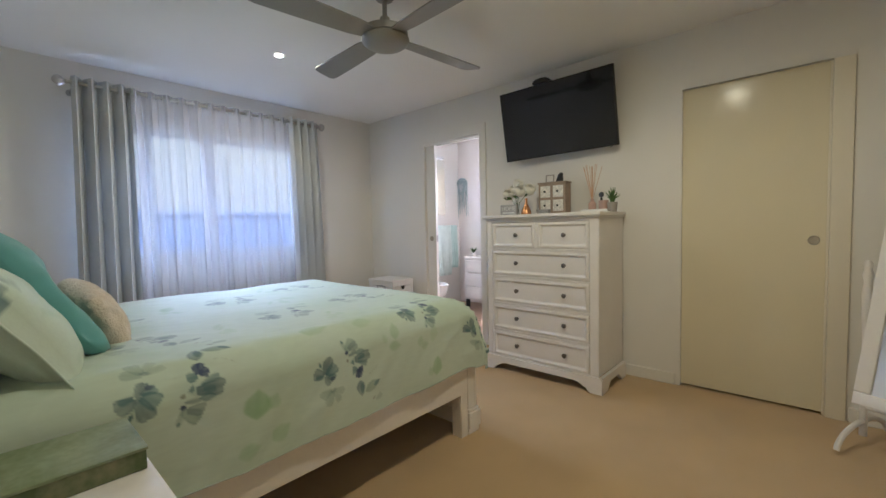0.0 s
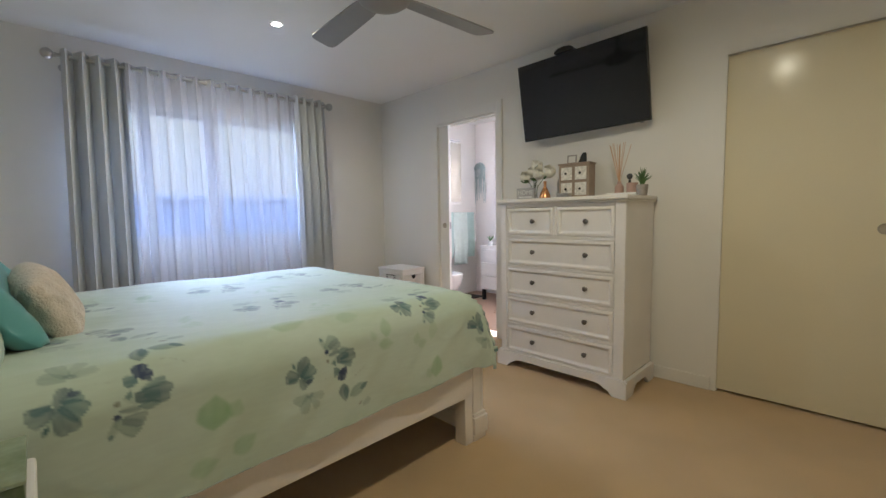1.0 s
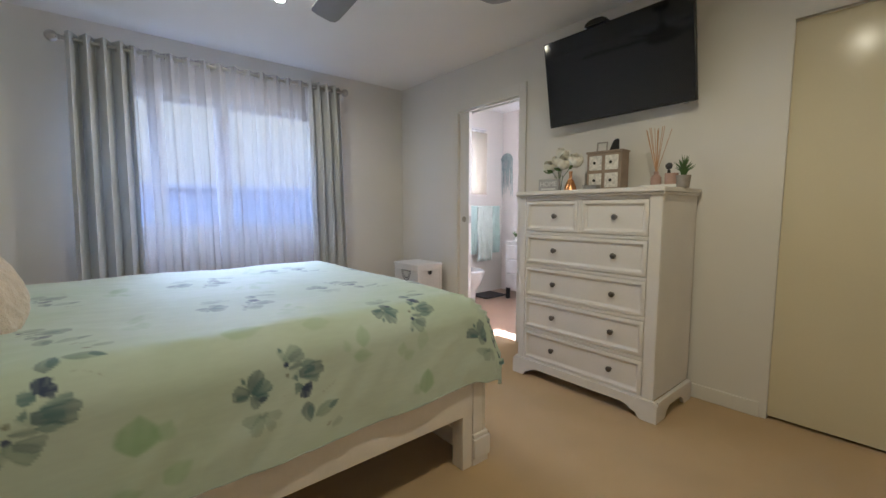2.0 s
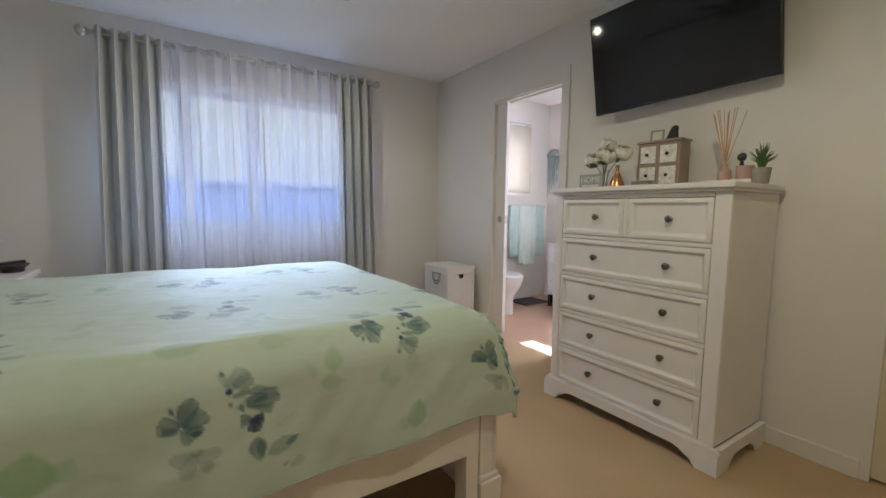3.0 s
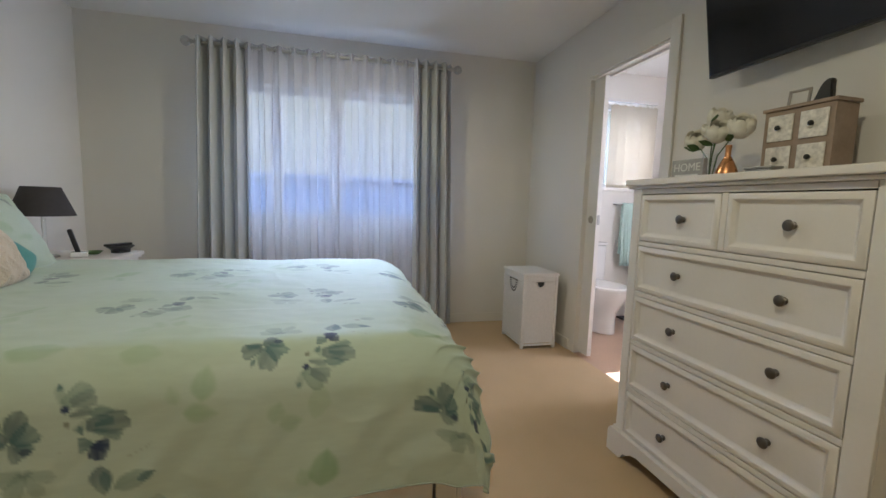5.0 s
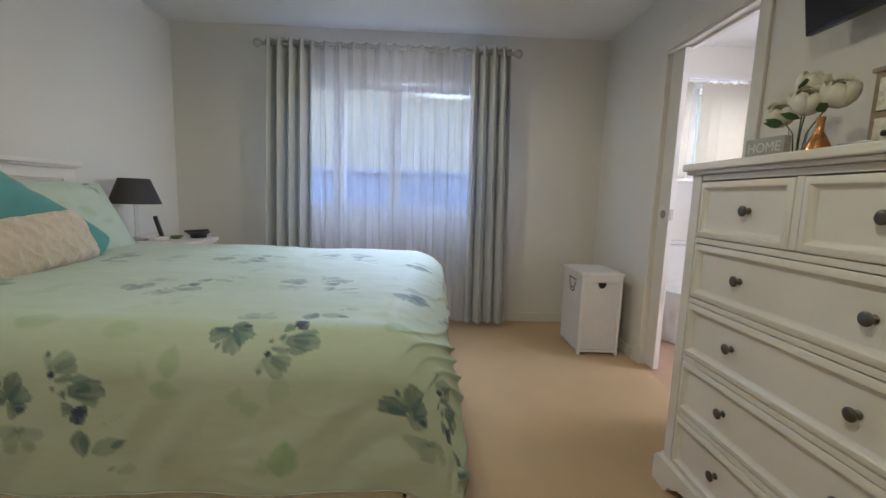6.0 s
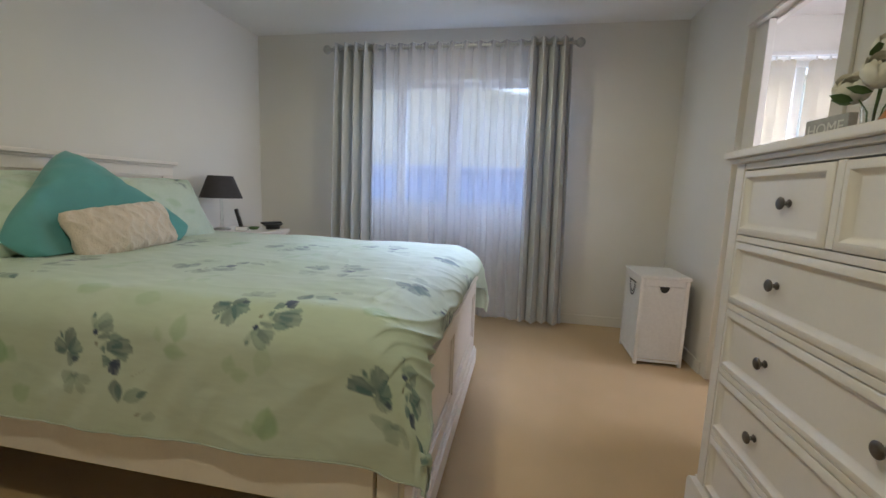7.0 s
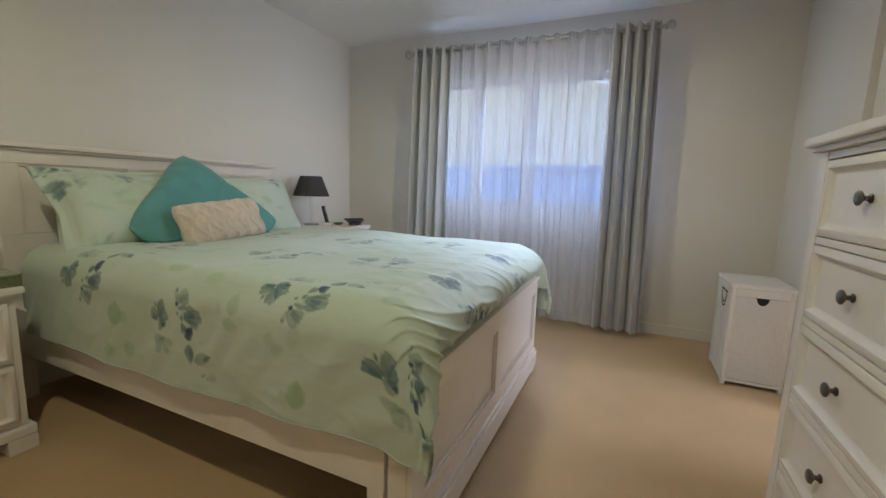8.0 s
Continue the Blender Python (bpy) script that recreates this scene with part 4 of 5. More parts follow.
def pillow_mesh(name, w, h, t, mat, flange=0.0, seed=1, sprays=None, washes=(), n=46, pinch=0.10, soft=0.12, knit=0.0, crumple=0.006):
    verts, fx, fy, faces = [], [], [], []
    for s in (1, -1):
        base = len(verts)
        for j in range(n + 1):
            for i in range(n + 1):
                u, v = 2 * i / n - 1, 2 * j / n - 1
                k = 1 - pinch * (1 - (1 - abs(u) ** 2.2) * 0) * (abs(v) ** 2) * (1 - abs(u)) * 0.9
                k2 = 1 - pinch * (abs(u) ** 2) * (1 - abs(v)) * 0.9
                x, y = u * w / 2 * k2 * math.sqrt(1 - soft * v ** 4), v * h / 2 * k * math.sqrt(1 - soft * u ** 4)
                inner = 1 - 2 * flange / w
                uu, vv = min(1, abs(u) / inner), min(1, abs(v) / inner)
                z = t / 2 * math.sqrt(max(0.0, 1 - uu ** 2.6)) * math.sqrt(max(0.0, 1 - vv ** 2.6))
                z += crumple * (noise.noise(Vector((x * 9, y * 9, seed + s))) + 0.5 * noise.noise(Vector((x * 22 + y * 12, y * 10, seed + s)))) * (1 if z > 0.005 else 0.6)
                if knit:
                    z += knit * max(abs(math.sin(38 * (x + 0.6 * y) + 0.4 * math.sin(60 * y))), abs(math.sin(38 * (x - 0.6 * y) + 0.4 * math.sin(50 * y)))) ** 8
                wav = 0.008 * noise.noise(Vector((x * 7, y * 7, seed * 3.3))) if flange else 0
                verts.append((x, y, s * max(0.002, z) + wav))
                fx.append(x)
                fy.append(y)
        for j in range(n):
            for i in range(n):
                a = base + j * (n + 1) + i
                q = (a, a + 1, a + n + 2, a + n + 1)
                faces.append(q if s > 0 else q[::-1])
    m2 = (n + 1) ** 2
    rim = [i for i in range(n + 1)] + [j * (n + 1) + n for j in range(1, n + 1)] + [n * (n + 1) + i for i in range(n - 1, -1, -1)] + [j * (n + 1) for j in range(n - 1, 0, -1)]
    for a, b in zip(rim, rim[1:] + rim[:1]):
        faces.append((a, b, b + m2, a + m2)[::-1])
    me = smooth_mesh(name, verts, faces, mat)
    if sprays is not None:
        print_on(me, fx, fy, sprays, washes, seed)
    return me


def on_bed(name, me, m, label, category, group=""):
    ob = new(name, me)
    ob.matrix_world = m
    return tagged(ob, label, category, group)


def lean(x, y, z, tilt, turn=0.0, spin=0.0):
    """Stand a cushion up: z its centre, tilt back from upright, spin in its own plane."""
    return pose(x, y, z, 0, 0, turn) @ pose(0, 0, 0, 90 + tilt) @ pose(0, 0, 0, 0, 0, spin)


SHAM = [("droop", 0.27, 0.10, 0.8, 0.9), ("up", 0.02, 0.14, 0.7, 0.7), ("up", 0.10, -0.36, 0.8, 0.35)]
p1 = pillow_mesh("pillow", 0.68, 0.48, 0.20, LINEN, 0.045, 11, SHAM, [(0.1, 0.0), (-0.1, 0.1)], crumple=0.010, pinch=0.14, soft=0.04)
p2 = pillow_mesh("pillow", 0.64, 0.46, 0.19, LINEN, 0.035, 23, [("up", -0.18, 0.15, 0.6, 0.7)], [(0.0, 0.0), (0.2, -0.1)])
p3 = pillow_mesh("pillow", 0.68, 0.46, 0.17, SHEET, 0.0, 31)
on_bed("pillow", p3, lean(-1.60, -0.115, 0.905, 18), "plain mint pillow leaning on the headboard", "pillow", "bed pillows")
on_bed("pillow", p3, lean(-2.31, -0.115, 0.90, 18), "plain mint pillow leaning on the headboard", "pillow", "bed pillows")
on_bed("pillow", p1, lean(-1.525, 0.04, 0.915, 33, 2), "mint floral flanged pillow propped against the headboard", "pillow", "bed pillows")
on_bed("pillow", p2, lean(-2.30, 0.03, 0.912, 30, -2), "mint floral flanged pillow beside the bedside lamp", "pillow", "bed pillows")
teal = pillow_mesh("cushion", 0.64, 0.64, 0.19, TEAL, 0.0, 41, pinch=0.05, soft=0.20, crumple=0.013, n=64)
for v in teal.vertices:          # stands on a corner, squashed flat where it rests
    v.co = pose(0, 0, 0, 0, 0, 45) @ v.co
    v.co.y *= 0.85 if v.co.y < 0 else 1.12
    v.co.z += 0.006 * math.exp(-((v.co.x * 0.8 + v.co.y - 0.12) / 0.035) ** 2) - 0.005 * math.exp(-((v.co.x * 0.5 - v.co.y + 0.10) / 0.03) ** 2)
    v.co.y = max(v.co.y, (-0.068 + 0.588 * v.co.z) / 0.809)
TEAL_M = lean(-1.825, 0.235, 0.845, 36, -5)
for v in teal.vertices:          # the small cushion presses into its front
    w = TEAL_M @ v.co
    reach = 0.222 - 0.466 * (w.z - 0.862)
    near = max(0.0, min(1.0, (0.42 - abs(w.x + 1.85)) / 0.18)) * max(0.0, min(1.0, (1.22 - w.z) / 0.27))
    if w.y > reach:
        w.y += (reach - w.y) * near * near * (3 - 2 * near)
        v.co = TEAL_M.inverted() @ w
on_bed("cushion", teal, TEAL_M, "large teal square cushion standing on one corner", "cushion", "cushions on the bed")
cream = pillow_mesh("cushion", 0.52, 0.235, 0.13, CREAM, 0.0, 51, n=84, pinch=0.05, soft=0.12, knit=0.010)
on_bed("cushion", cream, lean(-1.848, 0.278, 0.862, 25, 1, -5), "small cream knitted oblong cushion", "cushion", "cushions on the bed")

# ---------------- bedside ----------------
def nightstand(x0, x1, y0, y1, top, label):
    t = thing("bedside_table", ((x0 + x1) / 2, (y0 + y1) / 2, 0), label, "bedside table", "bedside tables")
    w, d = (x1 - x0) / 2, (y1 - y0) / 2
    bm = fresh()
    box(bm, -w, -d, top - 0.028, w, d, top, 0.008, seg=3)
    box(bm, -w + 0.012, -d + 0.005, top - 0.042, w - 0.012, d - 0.012, top - 0.0285, 0.004)
    part("top", bm, WHITE_WOOD, t)
    bm = fresh()
    box(bm, -w + 0.022, -d + 0.01, 0.10, w - 0.022, d - 0.03, top - 0.0425, 0.003)
    part("body", bm, WHITE_WOOD, t)
    for k in range(2):
        za = 0.125 + k * (top - 0.17) / 2
        zb = za + (top - 0.17) / 2 - 0.015
        bm = fresh()
        framed_front(bm, -w + 0.05, w - 0.05, za, zb, 0, 0.03)
        dd = part("drawer", bm, WHITE_WOOD, t, m=pose(0, d - 0.012, 0, 0, 0, 180))
        kn = new("knob", KNOB)
        kn.parent = dd
        kn.matrix_local = pose(0, 0.010, (za + zb) / 2)
    bm = fresh()
    box(bm, -w + 0.004, -d + 0.005, 0.06, w - 0.004, d - 0.008, 0.0995, 0.008, seg=3)
    for sx in (-1, 1):
        for sy in (-1, 1):
            box(bm, sx * (w - 0.05) - 0.045, sy * (d - 0.05) - 0.042, 0.0, sx * (w - 0.05) + 0.045, sy * (d - 0.05) + 0.042, 0.0595, 0.004)
    part("plinth", bm, WHITE_WOOD, t)
    return t


nightstand(-1.03, -0.53, -0.36, 0.235, 0.655, "white-painted bedside table with two drawers")
nightstand(-3.42, -2.88, -0.36, 0.17, 0.735, "white-painted bedside table crowded with small things")
bm = fresh()
box(bm, -0.104, -0.20, 0, 0.104, 0.20, 0.042, 0.003)
gt = thing("keepsake_box", (-0.925, 0.022, 0.6555), "flat mottled green box on the bedside table", "box")
part("body", bm, BOX_GREEN, gt)
bm = fresh()
box(bm, -0.107, -0.203, 0.0425, 0.107, 0.203, 0.049, 0.002)
part("lid", bm, BOX_LID, gt, "mottled green lid with a pale edge")

lampt = thing("table_lamp", (-3.055, -0.19, 0.736), "bedside lamp with a charcoal tapered shade and clear stem", "table lamp")
bm = fresh()
lathe(bm, [(0.0, 0.0), (0.062, 0.0), (0.062, 0.008), (0.045, 0.015), (0.0, 0.017)], segs=28)
part("base", bm, STEEL, lampt)
bm = fresh()
lathe(bm, [(0.0, 0.017), (0.010, 0.0175), (0.013, 0.03), (0.009, 0.06), (0.013, 0.10), (0.009, 0.14), (0.012, 0.18), (0.010, 0.23), (0.006, 0.25)], segs=18)
part("stem", bm, CLEAR, lampt, "clear glass stem")
bm = fresh()
lathe(bm, [(0.150, 0.245), (0.151, 0.246), (0.088, 0.412), (0.087, 0.412), (0.085, 0.410), (0.147, 0.248), (0.150, 0.245)], segs=40)
part("shade", bm, CHARCOAL, lampt, "charcoal fabric shade")
bm = fresh()
tube(bm, [(-0.085, 0, 0.39), (0.085, 0, 0.39)], 0.002)
tube(bm, [(0, -0.085, 0.39), (0, 0.085, 0.39)], 0.002)
tube(bm, [(0, 0, 0.25), (0, 0, 0.39)], 0.006)
part("shade_fitter", bm, STEEL, lampt)

ph = thing("cordless_phone", (-3.075, -0.035, 0.736), "black cordless phone standing in its pale charger", "phone", rz=25)
bm = fresh()
box(bm, -0.045, -0.04, 0, 0.045, 0.045, 0.03, 0.010, seg=3)
part("charger", bm, CERAMIC, ph, "pale plastic charger cradle")
bm = fresh()
box(bm, -0.023, -0.012, 0.0, 0.023, 0.012, 0.155, 0.009, m=pose(-0.005, 0.0, 0.016, 14), seg=3)
part("handset", bm, BLACK, ph)
bm = fresh()
box(bm, -0.016, 0.0125, 0.095, 0.016, 0.0132, 0.135, m=pose(-0.005, 0.0, 0.016, 14))
part("display", bm, PHONE_GREY, ph)

tray = thing("valet_tray", (-3.315, 0.075, 0.736), "dark shallow oval tray holding a remote", "tray", rz=8)
bm = fresh()
lathe(bm, [(0.0, 0.0), (0.070, 0.0), (0.070, 0.018), (0.076, 0.022), (0.100, 0.036), (0.103, 0.038), (0.102, 0.042), (0.096, 0.041), (0.070, 0.028), (0.0, 0.026)], segs=36, sy=0.72)
part("tray", bm, BLACK, tray)
rem = thing("remote_control", (-3.30, 0.07, 0.7795), "black remote control lying across the tray", "remote", rz=-24)
bm = fresh()
box(bm, -0.085, -0.02, 0, 0.085, 0.02, 0.016, 0.006)
part("case", bm, BLACK, rem)
bm = fresh()
for k in range(6):
    for q in (-1, 0, 1):
        box(bm, -0.06 + k * 0.02 - 0.005, q * 0.011 - 0.003, 0.0162, -0.06 + k * 0.02 + 0.005, q * 0.011 + 0.003, 0.0175)
tagged(part("buttons", bm, PHONE_GREY, rem), kind="stuff")
dish = thing("trinket_dish", (-3.20, -0.02, 0.736), "small round olive-green trinket dish", "dish")
bm = fresh()
lathe(bm, [(0.0, 0.0), (0.025, 0.0), (0.045, 0.018), (0.047, 0.02), (0.043, 0.018), (0.024, 0.005), (0.0, 0.005)], segs=24)
part("bowl", bm, LEAF, dish)

# ---------------- laundry hamper ----------------
ham = thing("laundry_hamper", (-3.262, 3.02, 0), "white wicker laundry hamper with a lid and handle holes", "hamper")
HW, HD, HH = 0.20, 0.148, 0.578
for sx in (-1, 1):
    for sy in (-1, 1):
        bm = fresh()
        box(bm, sx * HW - 0.012 * (1 + sx), sy * HD - 0.012 * (1 + sy), 0, sx * HW + 0.012 * (1 - sx), sy * HD + 0.012 * (1 - sy), HH, 0.006)
        part("corner_post", bm, WICKER, ham)
for sx in (-1, 1):
    bm = fresh()
    x = sx * (HW - 0.008)
    rows = 84
    for k in range(rows):
        z = 0.045 + k * (HH - 0.09) / rows
        if z > 0.488 and z < 0.53:
            gap = 0.034 * math.sqrt(1 - ((0.53 - z) / 0.0425) ** 2)
            for a, b in ((-HD + 0.024, -gap), (gap, HD - 0.024)):
                tube(bm, [(x, a, z), (x + sx * 0.002 * (-1) ** k, (a + b) / 2, z), (x, b, z)], 0.0036, 5)
        else:
            tube(bm, [(x, -HD + 0.024, z), (x + sx * 0.0008 * (-1) ** k, -0.04, z), (x - sx * 0.0008 * (-1) ** k, 0.04, z), (x, HD - 0.024, z)], 0.0036, 5)
    tagged(part("woven_side", bm, WICKER, ham), kind="stuff")
    bm = fresh()
    tube(bm, [(x + sx * 0.006, -0.034 * math.cos(a), 0.53 - 0.043 * math.sin(a)) for a in [math.pi * q / 10 for q in range(11)]], 0.005, 6)
    part("handle_rim", bm, WICKER, ham)
    # black panel stands in for the dark inside behind the handle hole
    bm = fresh()
    box(bm, x - sx * 0.012, -0.034, 0.484, x - sx * 0.009, 0.034, 0.53)
    part("hole_dark_panel", bm, BLACK, ham)
for sy in (-1, 1):
    bm = fresh()
    y = sy * (HD - 0.008)
    rows = 84
    for k in range(rows):
        z = 0.045 + k * (HH - 0.09) / rows
        tube(bm, [(-HW + 0.024, y + sy * 0.002, z), (-0.05, y - sy * 0.002 * (-1) ** k, z), (0.05, y + sy * 0.002 * (-1) ** k, z), (HW - 0.024, y + sy * 0.002, z)], 0.0036, 5)
    tagged(part("woven_front" if sy < 0 else "woven_back", bm, WICKER, ham), kind="stuff")
    bm = fresh()      # looped dark studs under the rim stand in for the lattice's dark holes
    for rad, count in ((0.072, 17), (0.054, 13)):
        for q in range(count):
            a = math.pi * q / (count - 1)
            lathe(bm, [(0.0, 0.0), (0.0055, 0.0), (0.0050, 0.003), (0.0, 0.004)], segs=7, m=pose(-rad * math.cos(a), y + sy * 0.004, 0.525 - 1.3 * rad * math.sin(a), 90 if sy < 0 else -90))
    for q in range(9):
        lathe(bm, [(0.0, 0.0), (0.005, 0.0), (0.0045, 0.003), (0.0, 0.004)], segs=7, m=pose(-0.07 + 0.0175 * q, y + sy * 0.004, 0.528, 90 if sy < 0 else -90))
    tagged(part("hole_studs", bm, INK, ham, "looped rows of dark studs for the lattice holes"), kind="stuff")
bm = fresh()
for sx in (-1, 1):
    tube(bm, [(sx * (HW - 0.006), -HD + 0.02, 0.03), (sx * (HW - 0.006), HD - 0.02, 0.03)], 0.009, 8)
for sy in (-1, 1):
    tube(bm, [(-HW + 0.02, sy * (HD - 0.006), 0.03), (HW - 0.02, sy * (HD - 0.006), 0.03)], 0.009, 8)
part("lower_rail", bm, WICKER, ham)
for sx in (-1, 1):
    for sy in (-1, 1):
        bm = fresh()
        box(bm, sx * (HW - 0.012) - 0.0145, sy * (HD - 0.012) - 0.0145, 0.272, sx * (HW - 0.012) + 0.0145, sy * (HD - 0.012) + 0.0145, 0.298, 0.006)
        part("post_binding", bm, WICKER, ham)
bm = fresh()
for sx in (-1, 1):
    box(bm, sx * (HW - 0.008) - 0.005, -HD + 0.0245, 0.534, sx * (HW - 0.008) + 0.005, HD - 0.0245, 0.5775, 0.003)
for sy in (-1, 1):
    box(bm, -HW + 0.0245, sy * (HD - 0.008) - 0.005, 0.534, HW - 0.0245, sy * (HD - 0.008) + 0.005, 0.5775, 0.003)
part("upper_rail", bm, WICKER, ham)
bm = fresh()
box(bm, -HW - 0.006, -HD - 0.006, HH + 0.0005, HW + 0.006, HD + 0.006, HH + 0.022, 0.008, seg=3)
lid = part("lid", bm, WICKER, ham)
bm = fresh()
for k in range(26):
    y = -HD + 0.012 + k * (2 * HD - 0.024) / 25
    tube(bm, [(-HW + 0.01, y, HH + 0.0215), (HW - 0.01, y, HH + 0.0215)], 0.004, 5)
tagged(part("lid_weave", bm, WICKER, lid), kind="stuff")

# ---------------- on the chest of drawers ----------------
DT = 1.2445
sign = thing("word_block", (-1.635, 2.93, DT), "small grey wooden block with a painted word", "ornament", rz=4)
bm = fresh()
box(bm, -0.076, -0.012, 0, 0.076, 0.012, 0.088, 0.003)
part("block", bm, GREYWASH, sign)
cur = bpy.data.curves.new("word", "FONT")
cur.body, cur.size, cur.align_x, cur.extrude = "HOME", 0.046, "CENTER", 0.0006
cur.materials.append(material("word_paint", (0.72, 0.72, 0.7), 0.7, 0.1, 50))
word = new("word", cur)
word.parent = sign
word.matrix_local = pose(0, -0.0128, 0.040, 90)
bm = fresh()
box(bm, -0.055, -0.0135, 0.016, 0.055, -0.0122, 0.026)
part("small_line", bm, cur.materials[0], sign)

vase = thing("glass_vase", (-1.622, 3.02, DT), "clear glass vase holding white artificial roses", "vase")
bm = fresh()
lathe(bm, [(0.0, 0.0), (0.024, 0.0), (0.026, 0.01), (0.022, 0.06), (0.028, 0.115), (0.0255, 0.115), (0.0195, 0.06), (0.022, 0.012), (0.0, 0.010)], segs=24)
part("glass", bm, CLEAR, vase)
rnd = random.Random(12)
flowers = [(-0.070, -0.012, 0.178), (0.012, 0.015, 0.262), (0.058, -0.030, 0.196), (0.128, 0.0, 0.208), (-0.028, 0.030, 0.222)]
roses = thing("white_roses", (-1.622, 3.02, DT + 0.012), "bunch of white artificial roses", "flowers")


def rose(bm, size):
    """Cupped petals in rings, the outer ones opening wider."""
    for ring_n, (count, r, top, lean_out) in enumerate(((3, 0.36, 12, 0.02), (4, 0.58, 20, 0.03), (5, 0.80, 32, 0.05), (6, 1.0, 48, 0.10))):
        for k in range(count):
            mid = 2 * math.pi * k / count + 0.7 * ring_n + rnd.uniform(-0.15, 0.15)
            half = 1.3 * math.pi / count
            grid = []
            for j in range(5):
                f = j / 4
                polar = radians(150 - (150 - top) * f)
                row = []
                for i in range(6):
                    g = 2 * i / 5 - 1
                    rr = size * r * (1 + lean_out * f ** 3 - 0.05 * g * g * f) + rnd.uniform(-0.0006, 0.0006)
                    p = polar + 0.22 * g * g * f
                    az = mid + half * g * (0.55 + 0.45 * math.sin(math.pi * min(1.0, 0.25 + 0.6 * f)))
                    row.append(bm.verts.new((rr * math.sin(p) * math.cos(az), rr * math.sin(p) * math.sin(az), 1.05 * rr * math.cos(p))))
                grid.append(row)
            for ra, rb in zip(grid, grid[1:]):
                for i in range(5):
                    bm.faces.new((ra[i], ra[i + 1], rb[i + 1], rb[i]))


for fx, fy, fz in flowers:
    bm = fresh()
    rose(bm, rnd.uniform(0.042, 0.048))
    bloom = part("bloom", bm, ROSES, roses, m=pose(fx, fy, fz - 0.012, rnd.uniform(15, 45), 160 * fx, rnd.uniform(0, 90)))
    tagged(bloom, kind="stuff")
    th = bloom.modifiers.new("thickness", "SOLIDIFY")
    th.thickness = 0.0012
    bm = fresh()
    tube(bm, [(fx * 0.1, fy * 0.1, 0.0), (fx * 0.25, fy * 0.25, 0.09), (fx * 0.85, fy * 0.85, fz - 0.03)], 0.0022, 6)
    part("stem", bm, LEAF, roses)
for lx, ly, lz, a in ((-0.06, -0.03, 0.13, 205), (0.04, -0.05, 0.235, 330), (0.0, 0.02, 0.20, 90), (-0.02, -0.05, 0.13, 250), (0.13, -0.02, 0.15, 300), (0.06, -0.05, 0.14, 230)):
    bm = fresh()
    outline = [(0, 0), (0.018, 0.014), (0.036, 0.015), (0.058, 0), (0.036, -0.015), (0.018, -0.014)]
    prism(bm, outline, -0.0006, 0.0006)
    part("leaf", bm, LEAF, roses, m=pose(lx * 0.8, ly * 0.8, lz - 0.01, 35, -20, a))
gv = thing("bud_vase", (-1.507, 2.985, DT), "copper-gold teardrop bud vase", "vase")
bm = fresh()
lathe(bm, [(0.0, 0.0), (0.036, 0.0), (0.042, 0.012), (0.037, 0.036), (0.023, 0.068), (0.011, 0.092), (0.010, 0.11), (0.012, 0.134), (0.009, 0.134), (0.007, 0.105), (0.0, 0.10)], segs=26)
part("body", bm, ROSE_GOLD, gv)

mini = thing("mini_chest", (-1.32, 3.112, DT), "small taupe wooden chest with four printed drawers", "small chest", rz=2)
bm = fresh()
box(bm, -0.114, -0.05, 0.006, 0.114, 0.055, 0.244, 0.002)
part("case", bm, TAUPE, mini)
bm = fresh()
box(bm, -0.121, -0.058, 0.2445, 0.121, 0.06, 0.257, 0.003)
part("top", bm, TAUPE, mini)
bm = fresh()
box(bm, -0.119, -0.055, 0.0, 0.119, 0.058, 0.0055, 0.002)
part("base", bm, TAUPE, mini)
for sx in (-1, 1):
    for kz in (0.069, 0.181):
        bm = fresh()
        box(bm, sx * 0.054 - 0.043, -0.056, kz - 0.046, sx * 0.054 + 0.043, -0.0505, kz + 0.046, 0.003)
        d = part("drawer", bm, PAPER, mini, "printed cream drawer front")
        bm = fresh()
        lathe(bm, [(0.004, 0.0), (0.004, 0.006), (0.009, 0.010), (0.009, 0.014), (0.0, 0.017)], segs=12, m=pose(sx * 0.054, -0.056, kz, 90))
        part("knob", bm, BLACK, d)
frm = thing("photo_frame", (-1.36, 3.11, DT + 0.2575), "little bare wooden picture frame", "picture frame", rz=8, rx=-8)
bm = fresh()
for a in ((-0.035, 0.0, 0.035, 0.008), (-0.035, 0.056, 0.035, 0.064), (-0.035, 0.0085, -0.027, 0.0555), (0.027, 0.0085, 0.035, 0.0555)):
    box(bm, a[0], -0.004, a[1], a[2], 0.004, a[3], 0.0015)
part("frame", bm, POT, frm)
orn = thing("angel_figurine", (-1.27, 3.10, DT + 0.2575), "small dark leaning figurine", "figurine")
bm = fresh()
prism(bm, [(-0.032, 0.0), (0.028, 0.0), (0.030, 0.02), (0.027, 0.045), (0.029, 0.066), (0.018, 0.072), (0.002, 0.066), (-0.010, 0.050), (-0.020, 0.024)], -0.011, 0.011, pose(0, 0, 0, 90))
bmesh.ops.bevel(bm, geom=list(bm.edges), offset=0.004, segments=2, affect="EDGES")
part("body", bm, BLACK, orn)
sb = thing("trinket_box", (-1.335, 2.955, DT), "low mirrored trinket box", "box")
bm = fresh()
box(bm, -0.047, -0.025, 0, 0.047, 0.025, 0.028, 0.002)
part("box", bm, STEEL, sb)
bm = fresh()
box(bm, -0.05, -0.028, 0.0285, 0.05, 0.028, 0.036, 0.002)
part("lid", bm, STEEL, sb)

